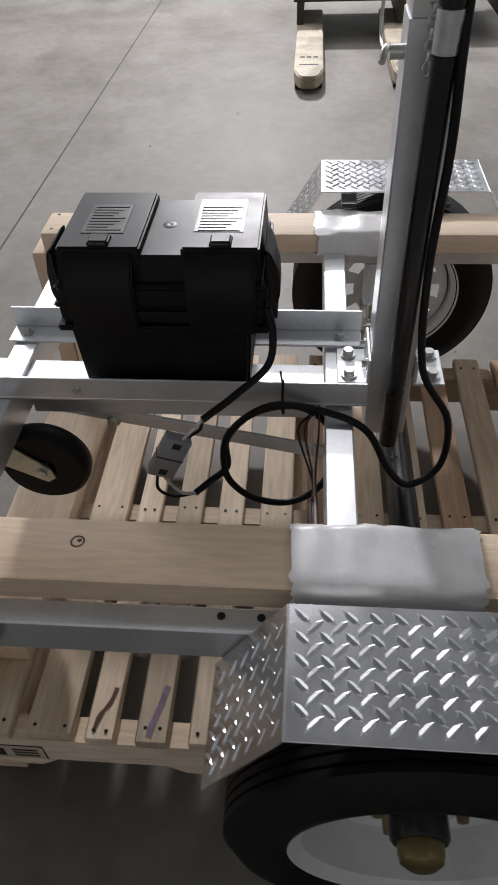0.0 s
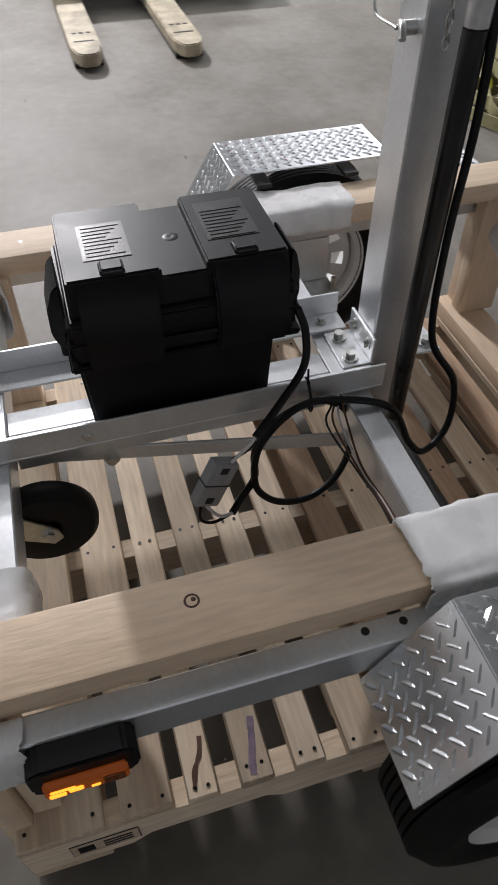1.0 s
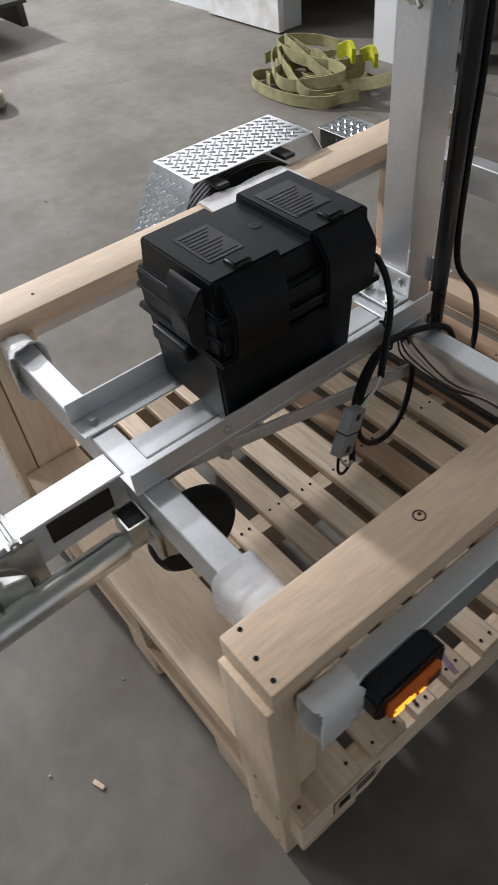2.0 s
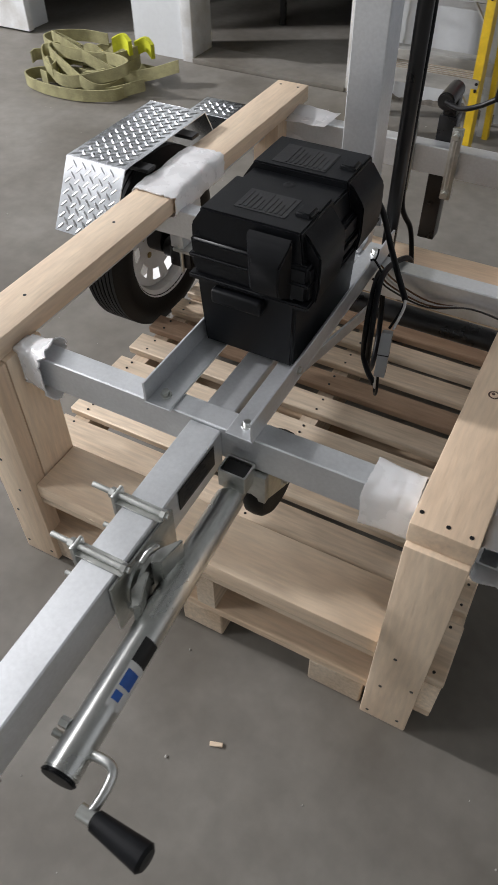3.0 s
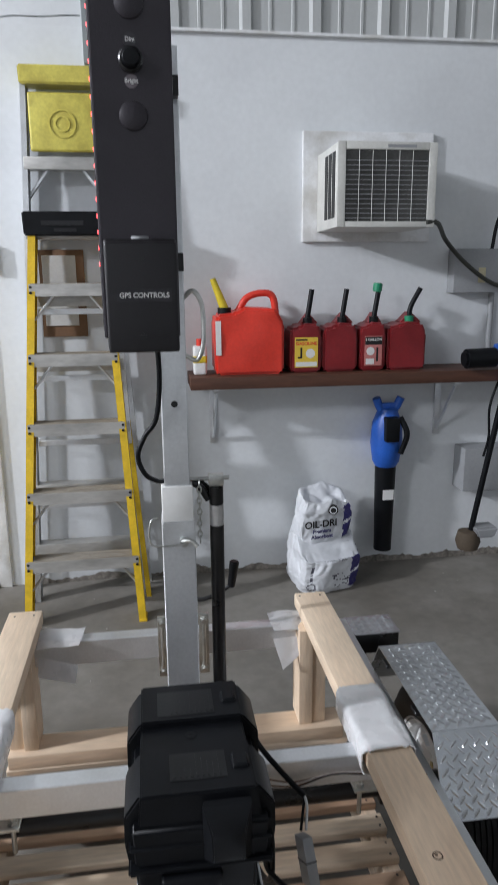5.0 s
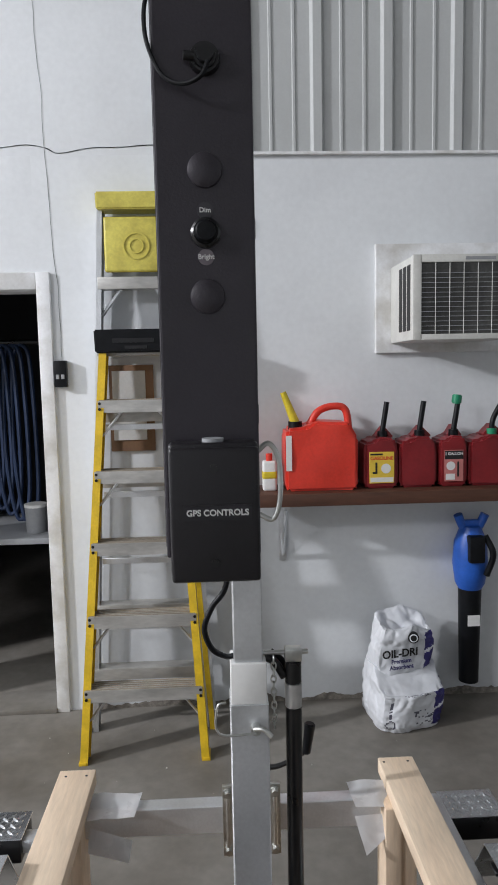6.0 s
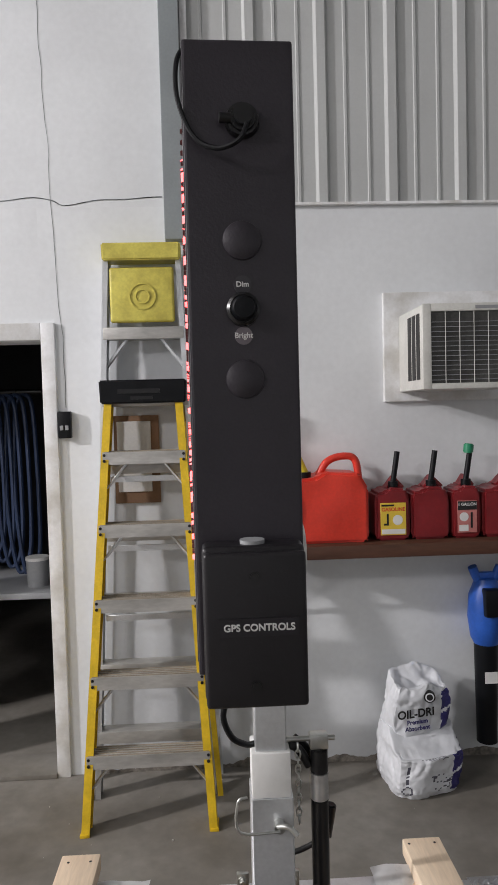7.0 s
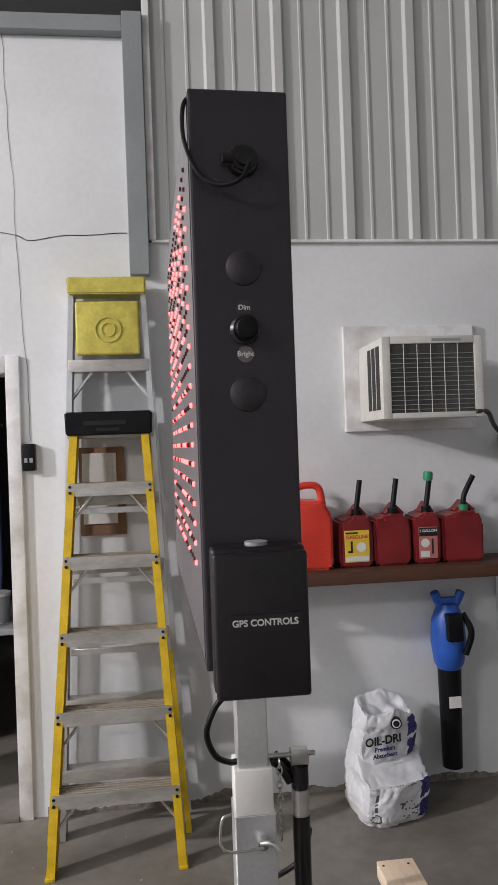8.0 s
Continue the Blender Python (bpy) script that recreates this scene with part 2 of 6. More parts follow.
def lathe(profile, centre, axis, seg=48, holes=None):
    """A profile of (radius, along) turned round an axis through centre; holes(ring, k) leaves a face out."""
    bm = bmesh.new()
    c = Vector(centre)
    ax = Vector(axis).normalized()
    s = ax.orthogonal().normalized()
    u = ax.cross(s)
    rings = [[bm.verts.new(c + ax * h + (s * math.cos(2 * math.pi * k / seg) + u * math.sin(2 * math.pi * k / seg)) * max(r, 1e-4))
              for k in range(seg)] for r, h in profile]
    for i, (a, b) in enumerate(zip(rings, rings[1:])):
        for k in range(seg):
            if holes is None or not holes(i, k):
                bm.faces.new((a[k], a[(k + 1) % seg], b[(k + 1) % seg], b[k]))
    return bm


def hollow(x0, x1, y0, y1, z0, z1, axis, wall=0.004, bevel=0.002):
    """A square tube, open at its ends."""
    lo = {"x": (x0, x1), "y": (y0, y1), "z": (z0, z1)}[axis]
    u = {"x": (y0, y1, z0, z1), "y": (x0, x1, z0, z1), "z": (x0, x1, y0, y1)}[axis]
    bm = bmesh.new()
    put = {"x": lambda a, b, w: (w, a, b), "y": lambda a, b, w: (a, w, b), "z": lambda a, b, w: (a, b, w)}[axis]
    loops = []
    for d in (0, wall):
        for w in lo:
            c = bevel
            a0, a1, b0, b1 = u[0] + d, u[1] - d, u[2] + d, u[3] - d
            pts = [(a0 + c, b0), (a1 - c, b0), (a1, b0 + c), (a1, b1 - c), (a1 - c, b1), (a0 + c, b1), (a0, b1 - c), (a0, b0 + c)]
            loops.append([bm.verts.new(put(p, q, w)) for p, q in pts])
    o0, o1, i0, i1 = loops
    for k in range(8):
        j = (k + 1) % 8
        bm.faces.new((o0[k], o0[j], o1[j], o1[k]))
        bm.faces.new((i0[k], i1[k], i1[j], i0[j]))
        bm.faces.new((o0[k], i0[k], i0[j], o0[j]))
        bm.faces.new((o1[k], o1[j], i1[j], i1[k]))
    return bm


def bolt(a, axis, r, h, parent, name="bolt", material=None):
    """A hexagon head on a washer."""
    a, axis = Vector(a), Vector(axis).normalized()
    bm = rod(a, a + axis * h * 0.25, r * 1.5, seg=16)
    rod(a + axis * h * 0.25, a + axis * h, r, seg=6, into=bm)
    return part(name, bm, material or ZINC, parent, smooth=False)


def words(text, size, m, material, parent, name="lettering", align="CENTER", extrude=0.0004):
    data = bpy.data.curves.new(name, "FONT")
    data.body, data.size, data.align_x, data.align_y, data.extrude = text, size, align, "CENTER", extrude
    data.offset = size * 0.022
    tmp = new("tmp_text", data)
    bpy.context.view_layer.update()
    me = bpy.data.meshes.new_from_object(tmp.evaluated_get(bpy.context.evaluated_depsgraph_get()))
    bpy.data.objects.remove(tmp)
    me.transform(m)
    me.materials.clear()
    me.materials.append(material)
    ob = new(name, me)
    ob.parent = parent
    ob.matrix_parent_inverse = world_of(parent).inverted()
    return ob


# ---- the hall ----
setting("floor", block(-9, 6, -6, 2.68, -0.2, 0.0), CONCRETE, "worn grey polished concrete floor with a saw cut", "floor")
setting("floor_back_room", block(-9, 6, 2.68, 6.0, -0.2, -0.004), CONCRETE, "dim concrete floor of the room behind", "floor")
WY = 2.68
# wall with two door openings
setting("wall_north_right", block(-0.815, 6, WY, WY + 0.16, 0, 2.472), WALL, "white painted block wall with scuffed foot", "wall")
setting("wall_north_pier", block(-2.0, -1.64, WY, WY + 0.16, 0, 2.472), WALL, "white painted wall pier between two doorways", "wall")
setting("wall_north_left", block(-9, -2.72, WY, WY + 0.16, 0, 2.472), WALL, "white painted wall beyond the doorways", "wall")
setting("wall_north_head", block(-1.64, -0.815, WY, WY + 0.16, 1.925, 2.472), WALL, "white wall above the doorway", "wall")
setting("wall_north_head_left", block(-2.72, -2.0, WY, WY + 0.16, 2.0, 2.472), WALL, "white wall above the doorway", "wall")
setting("wall_north_upper", block(-9, -0.19, WY, WY + 0.12, 2.472, 3.37), WALL, "white painted upper wall panel with hairline cracks", "wall")
# Unseen walls added to close the hall round the lamps.
setting("wall_west", block(-9.15, -9, -6, 6, 0, 4.6), WALL, "unseen white wall added to close the hall", "wall")
setting("wall_east", block(6, 6.15, -6, 6, 0, 4.6), WALL, "unseen white wall added to close the hall", "wall")
setting("wall_south", block(-9, 6, -6.15, -6, 0, 4.6), WALL, "unseen white wall added to close the hall", "wall")
# Unseen ceiling, kept pale so that metal tops reflect something bright.
setting("ceiling", block(-9, 6, -6, 6, 4.6, 4.7), STEEL_WHITE, "unseen pale ceiling added to bounce light", "ceiling")
# Shell closing the back room, its gloom painted in near-black.
setting("wall_back_room", block(-9, 6, 6.0, 6.1, 0, 4.6), DARK, "wall of the room behind, gloom put into its colour", "wall")
setting("ceiling_back_room", block(-9, 6, WY + 0.16, 6.0, 2.6, 2.7), DARK, "ceiling of the room behind, gloom put into its colour", "ceiling")
setting("partition_back_room", block(-0.5, -0.4, WY + 0.16, 6.0, 0, 2.6), DARK, "partition added in the room behind, gloom put into its colour", "wall")


def ribbed():
    """The ribbed sheet above the block wall."""
    pts = [(-0.17, WY)]
    centre = 0.109
    for c in (-0.098, 0.006):
        pts += [(c - 0.008, WY), (c - 0.005, WY - 0.005), (c + 0.005, WY - 0.005), (c + 0.008, WY)]
    while centre < 3.0:
        pts += [(centre - 0.03, WY), (centre - 0.018, WY - 0.017), (centre + 0.018, WY - 0.017), (centre + 0.03, WY)]
        for c in (centre + 0.105, centre + 0.205):
            pts += [(c - 0.008, WY), (c - 0.005, WY - 0.005), (c + 0.005, WY - 0.005), (c + 0.008, WY)]
        centre += 0.305
    x = 3.2
    pts.append((x, WY))
    outline = pts + [(x, WY + 0.05), (-0.17, WY + 0.05)]
    return prism(outline, "z", 2.478, 4.6)


setting("wall_ribbed_cladding", ribbed(), STEEL_WHITE, "white ribbed steel cladding above the block wall", "cladding")
setting("wall_ribbed_cladding_end", block(3.2, 6, WY, WY + 0.05, 2.472, 4.6), STEEL_WHITE, "white steel cladding", "cladding")
# Added dark sheet; its colour is the shade beyond the upper gap.
setting("wall_upper_dark", block(-9, -0.19, WY + 1.9, WY + 2.0, 2.7, 4.6), DARK, "dark sheet standing in for the shade above the wall panel", "wall")
setting("trim_ledge", block(-0.175, 3.2, WY - 0.022, WY - 0.001, 2.466, 2.478, 0.002), TRIM, "thin white flashing strip under the cladding", "trim")
setting("trim_channel", block(-0.185, -0.155, WY - 0.024, WY, 2.478, 4.6, 0.002), TRIM, "white steel edge channel of the cladding", "trim")
setting("post_grey", block(-0.272, -0.187, WY - 0.05, WY, 2.322, 3.46, 0.003), GREY_PAINT, "grey painted steel post end on the wall", "post")
setting("beam_grey", block(-9, -0.272, WY - 0.05, WY, 3.37, 3.44, 0.003), GREY_PAINT, "grey painted steel beam", "beam")


def crack(pts, w, name, label):
    bm = bmesh.new()
    line = glide(pts, 6)
    a = []
    for i, p in enumerate(line):
        q = Vector((noise.noise(p * 9), 0, noise.noise(p * 9 + Vector((5, 5, 5))))) * 0.008
        d = (line[min(i + 1, len(line) - 1)] - line[max(i - 1, 0)]).normalized()
        s = d.cross(Vector((0, 1, 0))) * w * (0.6 + 0.6 * abs(noise.noise(p * 14)))
        a.append((bm.verts.new(p + q - s), bm.verts.new(p + q + s)))
    for (p, q), (r, t) in zip(a, a[1:]):
        bm.faces.new((p, q, t, r))
    bmesh.ops.solidify(bm, geom=bm.faces[:], thickness=0.0015)
    setting(name, bm, GREY_PAINT, label, "crack")


crack([(-0.782, WY - 0.002, 3.37), (-0.775, WY - 0.002, 3.1), (-0.757, WY - 0.002, 2.7), (-0.752, WY - 0.002, 2.50), (-0.74, WY - 0.002, 2.2), (-0.722, WY - 0.002, 1.8), (-0.722, WY - 0.002, 1.62)], 0.0012, "crack_upright", "dark hairline joint in the painted wall")
crack([(-2.2, WY - 0.002, 2.51), (-1.3, WY - 0.002, 2.495), (-0.9, WY - 0.002, 2.51), (-0.752, WY - 0.002, 2.505), (-0.69, WY - 0.002, 2.485), (-0.55, WY - 0.002, 2.5), (-0.40, WY - 0.002, 2.51), (-0.28, WY - 0.002, 2.51)], 0.0024, "crack_level", "ragged horizontal crack in the painted wall")

PEEL = surface("bare_dirty_wall", (0.33, 0.30, 0.26), 0.85, var=0.25, scale=30)
bm = bmesh.new()
prev = None
for i in range(190):
    x = -0.70 + i * 0.016
    p = Vector((x * 5, 0, 0))
    top = 0.012 + 0.05 * max(0.0, noise.noise(p) + 0.25) + 0.022 * abs(noise.noise(p * 5))
    pair = (bm.verts.new((x, WY - 0.0015, 0.0)), bm.verts.new((x, WY - 0.0015, top)))
    if prev:
        bm.faces.new((prev[0], pair[0], pair[1], prev[1]))
    prev = pair
setting("wall_foot_dirt", bm, PEEL, "ragged strip of bare dirty wall along the floor", "wall patch")

# door frame
door = thing("door_1", (-0.8, WY, 0), "white painted door frame with a scuffed jamb", "door frame", kind="structure")
part("door_jamb", block(-0.815, -0.757, WY - 0.02, WY + 0.17, 0.0, 1.985, 0.004), TRIM, door)
part("door_jamb", block(-1.70, -1.64, WY - 0.02, WY + 0.17, 0.0, 1.985, 0.004), TRIM, door)
part("door_head", block(-1.64, -0.815, WY - 0.02, WY + 0.17, 1.912, 1.985, 0.004), TRIM, door)
part("threshold", block(-1.64, -0.815, WY - 0.03, WY + 0.17, 0.0, 0.022, 0.004), CONCRETE, door)
setting("door_2", block(-3.35, -2.68, WY - 0.045, WY - 0.003, 0.01, 2.05, 0.003), TRIM, "white steel door slid open against the wall", "door")
setting("saw_cut", block(-9, 6, -0.563, -0.557, 0.0, 0.0012), INK_HOLE_BLACK, "dark saw-cut joint in the concrete", "joint")

# ---- trailer on its packing frame ----
ZB = 0.541  # top of the cross bars


def nosed(bm):
    """Lets what stands ahead of the front bar slope down towards the coupler."""
    for v in bm.verts:
        if v.co.y < 0.05:
            v.co.z += 0.04 * (v.co.y - 0.05)
    return bm


trailer = thing("trailer", (0, 0.6, 0.3), "small bare aluminium trailer on a wooden packing frame", "trailer")
part("front_crossbar", hollow(-0.37, 0.37, 0.055, 0.095, 0.477, ZB, "x"), ALU, trailer)
part("middle_crossbar", hollow(-0.455, 0.455, 0.566, 0.606, 0.474, 0.537, "x"), ALU, trailer)
part("rear_crossbar", hollow(-0.42, 0.42, 1.12, 1.16, 0.46, 0.528, "x"), ALU, trailer)
part("tongue", nosed(hollow(-0.024, 0.029, -0.60, 0.054, 0.462, 0.535, "y")), ALU, trailer)
part("tongue_inner", hollow(-0.022, 0.027, 0.096, 0.565, 0.462, 0.533, "y"), ALU, trailer)
for s in (-1, 1):
    part("side_beam", hollow(min(s * 0.425, s * 0.457), max(s * 0.425, s * 0.457), 0.047, 1.119, 0.478, 0.535, "y"), ALU, trailer)
# battery angles
def angle_bar(xa, xb, xu):
    """An L bar: flange from xa to xb, upright at xu."""
    t = 0.004
    bm = block(xa, xb, 0.046, 0.625, ZB + 0.001, ZB + 0.005, 0.0008, 1)
    x0, x1 = (xu, xu + t) if xu < (xa + xb) / 2 else (xu - t, xu)
    return block(x0, x1, 0.046, 0.625, ZB + 0.0051, ZB + 0.042, 0.0008, 1, into=bm)


for xa, xb, xu in ((-0.1, -0.055, -0.1), (0.041, 0.086, 0.086)):
    a = part("battery_angle", angle_bar(xa, xb, xu), ALU, trailer, smooth=False)
    xm = (xa + xb) / 2
    for y in (0.073, 0.59):
        bolt((xm, y, ZB + 0.005), (0, 0, 1), 0.006, 0.009, a)
    bolt((xu, 0.2, ZB + 0.022), (1 if xu > 0 else -1, 0, 0), 0.005, 0.006, a)

# ---- mast ----
mast = thing("mast", (-0.009, 0.65, 0.45), "square aluminium telescopic mast with a white plastic collar", "mast")
part("outer_tube", hollow(-0.040, 0.022, 0.633, 0.697, 0.43, 1.02, "z", 0.005), ALU, mast)
part("collar", block(-0.038, 0.0195, 0.635, 0.695, 1.02, 1.088, 0.003), surface("white_nylon", (0.8, 0.8, 0.78), 0.4, var=0.03), mast)
part("inner_tube", hollow(-0.0325, 0.0145, 0.6415, 0.6885, 1.088, 1.82, "z", 0.004), ALU, mast)
# Black disc paints the hole's inner shade; the tube is not cut.
part("tube_hole", rod((-0.009, 0.6425, 1.24), (-0.009, 0.6405, 1.24), 0.006), INK_HOLE_BLACK, mast)
pin = part("locking_pin", rod((0.0, 0.636, 0.984), (0.0, 0.618, 0.984), 0.008, seg=12), ZINC, mast)
part("pin_lever", cable([(-0.004, 0.618, 0.988), (0.012, 0.612, 0.99), (0.024, 0.608, 0.98)], 0.004), ZINC, pin)
part("wire_loop", cable([(0.0, 0.612, 0.984), (-0.058, 0.612, 0.986), (-0.06, 0.612, 1.03), (-0.046, 0.614, 1.036)], 0.002, n=4), ZINC, pin)
for y0, y1, yu in ((0.585, 0.6325, 0.628), (0.6975, 0.745, 0.6975)):
    bm = block(-0.052, 0.034, y0, y1, 0.5385, 0.5435, 0.001, 1)
    block(-0.052, 0.034, yu, yu + 0.0045, 0.5436, 0.585, 0.001, 1, into=bm)
    br = part("base_angle", bm, ALU, mast, smooth=False)
    for x in (-0.034, 0.016):
        bolt((x, (y0 + y1) / 2 - (0.006 if y0 < 0.6 else -0.006), 0.5435), (0, 0, 1), 0.008, 0.012, br)
        bolt((x, yu if y0 < 0.6 else yu + 0.0045, 0.566), (0, -1 if y0 < 0.6 else 1, 0), 0.006, 0.008, br)

strut = thing("lift_cylinder", (0.065, 0.667, 0.45), "glossy black lift cylinder with a bright rod beside the mast", "cylinder")
part("tube", rod((0.065, 0.667, 0.45), (0.065, 0.667, 1.0), 0.0135, bevel=0.002), BLACKSTEEL, strut)
part("sleeve_label", rod((0.065, 0.667, 1.0), (0.065, 0.667, 1.04), 0.0138), surface("silver_foil", (0.7, 0.7, 0.7), 0.3, 0.8), strut)
part("tube_end", rod((0.065, 0.667, 1.04), (0.065, 0.667, 1.078), 0.0135, bevel=0.002), BLACKSTEEL, strut)
part("clevis", block(0.051, 0.079, 0.657, 0.677, 1.078, 1.1, 0.003), ZINC, strut)
part("clevis_pin", rod((0.016, 0.667, 1.092), (0.09, 0.667, 1.092), 0.004, bevel=0.001), ZINC, strut)

part("lug_arm", cable([(0.02, 0.668, 1.085), (0.035, 0.668, 1.075), (0.05, 0.668, 1.05)], 0.007), BLACKSTEEL, strut)
for i in range(11):
    z = 1.085 - i * 0.011
    part("chain_link", cable([(0.032 + 0.004 * math.cos(a) * (i % 2), 0.655 + 0.004 * math.cos(a) * (1 - i % 2), z + 0.007 * math.sin(a)) for a in [k * math.pi / 4 for k in range(9)]], 0.0014, n=2, seg=5), ZINC, strut)

# ---- sign ----
T3 = Matrix.Translation((-0.054, 0.13, 0)) @ pose(0, 0, 0, 0, 0, 2.3) @ Matrix.Translation((0.054, -0.13, 0))
sign = thing("speed_sign", (-0.05, 0.37, 1.4), "black sheet-metal display cabinet with lit red diodes", "display sign")
part("cabinet", turned(block(-0.092, -0.016, 0.13, 0.61, 1.402, 1.839, 0.002), T3), POWDER, sign, smooth=False)
part("display_panel", turned(block(-0.0926, -0.0921, 0.136, 0.604, 1.41, 1.832), T3), surface("grey_display_panel", (0.14, 0.13, 0.14), 0.4, var=0.1), sign)


def diodes(lit):
    bm = bmesh.new()
    for i in range(18):
        for j in range(21):
            y, z = 0.185 + i * 0.0215, 1.475 + j * 0.0162
            edge = (i in (0, 1) and j > 18) or (i > 15 and (j < 2 or j > 18))
            on = not edge and i not in (1, 2) and (i == 0 or noise.noise(Vector((i * 1.37, j * 1.71, 0.5))) > -0.08)
            if on != lit:
                continue
            bmesh.ops.create_cone(bm, cap_ends=True, segments=8, radius1=0.0024, radius2=0.0017, depth=0.0022,
                                  matrix=Matrix.Translation((-0.0933, y, z)) @ pose(0, 0, 0, 0, -90, 0))
    return turned(bm, T3)


tagged(part("diode_field", diodes(True), LED, sign, "lit red diodes"), kind="stuff")
tagged(part("dark_diode_field", diodes(False), surface("unlit_red_diode", (0.10, 0.018, 0.02), 0.3), sign), kind="stuff")


def on_sign(bm):
    return turned(bm, T3)


for z in (1.704, 1.609):
    part("hole_plug", on_sign(lathe([(0.0135, 0), (0.0130, 0.0015), (0.010, 0.003), (0.005, 0.004), (0, 0.0042)], (-0.054, 0.13, z), (0, -1, 0), 32)), POWDER, sign, "domed black hole plug")
dial = part("dimmer_ring", on_sign(lathe([(0.0115, 0), (0.0115, 0.004), (0.0095, 0.006), (0.0092, 0.004), (0, 0.004)], (-0.0545, 0.13, 1.657), (0, -1, 0), 32)), BLACKSTEEL, sign)
part("dimmer_knob", on_sign(lathe([(0.0085, 0.003), (0.0085, 0.010), (0.007, 0.012), (0.0, 0.0125)], (-0.0545, 0.13, 1.657), (0, -1, 0), 32)), PLASTIC, dial)
for z, t in ((1.674, "Dim"), (1.639, "Bright")):
    tag = part("word_plate", on_sign(rod((-0.0545, 0.1302, z), (-0.0545, 0.1292, z), 0.0062, seg=24)), surface("tag_" + t, (0.05, 0.048, 0.055) if t == "Dim" else (0.22, 0.19, 0.21), 0.4), sign)
    words(t, 0.0052, T3 @ Matrix.Translation((-0.0545, 0.1289, z)) @ pose(0, 0, 0, 90, 0, 0), PAPER, tag)
lock = part("lock_body", on_sign(rod((-0.052, 0.131, 1.784), (-0.052, 0.122, 1.784), 0.0125, 0.0105, bevel=0.002)), BLACKSTEEL, sign)
part("key_way", on_sign(rod((-0.052, 0.1215, 1.784), (-0.052, 0.118, 1.784), 0.006)), BLACKSTEEL, lock)
part("plug_stub", on_sign(rod((-0.06, 0.124, 1.784), (-0.068, 0.123, 1.784), 0.0034)), BLACKSTEEL, lock)
part("lead", on_sign(cable([(-0.05, 0.112, 1.776), (-0.056, 0.112, 1.765), (-0.07, 0.118, 1.762), (-0.085, 0.125, 1.772), (-0.0955, 0.13, 1.80), (-0.094, 0.135, 1.83), (-0.08, 0.15, 1.8425), (-0.055, 0.16, 1.842), (-0.045, 0.17, 1.8405)], 0.0017, seg=8)), PLASTIC, sign)
part("sign_clamp", block(-0.040, 0.0135, 0.612, 0.641, 1.47, 1.50, 0.002), BLACKSTEEL, sign, smooth=False)
part("sign_clamp", block(-0.040, 0.0135, 0.612, 0.641, 1.74, 1.77, 0.002), BLACKSTEEL, sign, smooth=False)
part("hook_loop", cable([(0.012, 0.65, 1.425), (0.03, 0.648, 1.437), (0.045, 0.646, 1.41), (0.046, 0.646, 1.35), (0.035, 0.648, 1.318), (0.014, 0.65, 1.325)], 0.0042), ZINC, mast)

ctrl = thing("control_box", (-0.052, 0.115, 1.39), "black weatherproof control box with a screwed cover plate", "control box")
part("back_box", block(-0.0875, -0.0185, 0.106, 0.1295, 1.392, 1.497, 0.004, 3), CTRLBLACK, ctrl)
cover = part("cover_plate", block(-0.0865, -0.0185, 0.0985, 0.1055, 1.390, 1.494, 0.003, 3), CTRLBLACK, ctrl)
for z in (1.478, 1.405):
    part("screw", rod((-0.053, 0.0985, z), (-0.053, 0.0972, z), 0.0036, bevel=0.0008), BLACKSTEEL, cover)
part("name_strip", block(-0.0765, -0.0245, 0.0975, 0.0984, 1.4385, 1.4505), surface("strip_black", (0.016, 0.014, 0.018), 0.3), cover)
words("GPS CONTROLS", 0.0065, Matrix.Translation((-0.0505, 0.0971, 1.4445)) @ pose(0, 0, 0, 90, 0, 0), PAPER, cover)
part("top_nut", rod((-0.053, 0.118, 1.497), (-0.053, 0.118, 1.4995), 0.0085, seg=24), GREYPLASTIC, ctrl)
cond = thing("control_cable", (-0.08, 0.5, 1.15), "black flexible conduit looping to the mast", "cable")
part("conduit", cable([(-0.040, 0.60, 1.41), (-0.034, 0.615, 1.30), (-0.042, 0.625, 1.22), (-0.064, 0.63, 1.185), (-0.077, 0.63, 1.15), (-0.066, 0.635, 1.115), (-0.045, 0.645, 1.098), (-0.031, 0.655, 1.094)], 0.0046), PLASTIC, cond)

# ---- battery box ----
bat = thing("battery_box", (-0.005, 0.335, 0.546), "black plastic battery box with a strapped lid", "battery box")


def tapered(x0, x1, y0, y1, z0, z1, tx, ty, bevel):
    bm = block(x0, x1, y0, y1, z0, z1)
    cx, cy = (x0 + x1) / 2, (y0 + y1) / 2
    for v in bm.verts:
        if v.co.z < (z0 + z1) / 2:
            v.co.x += tx if v.co.x < cx else -tx
            v.co.y += ty if v.co.y < cy else -ty
    bmesh.ops.bevel(bm, geom=bm.edges[:], offset=bevel, segments=3, affect="EDGES")
    return bm


def pad(y0, y1, z1, x0=-0.090, x1=0.080):
    """A raised pad of the lid with sloped flanks."""
    bm = block(x0, x1, y0, y1, 0.738, z1)
    for v in bm.verts:
        if v.co.z > 0.76:
            v.co.x += 0.004 if v.co.x < 0 else -0.008
            v.co.y += 0.003 if v.co.y < (y0 + y1) / 2 else -0.003
    bmesh.ops.bevel(bm, geom=bm.edges[:], offset=0.0025, segments=2, affect="EDGES")
    return bm


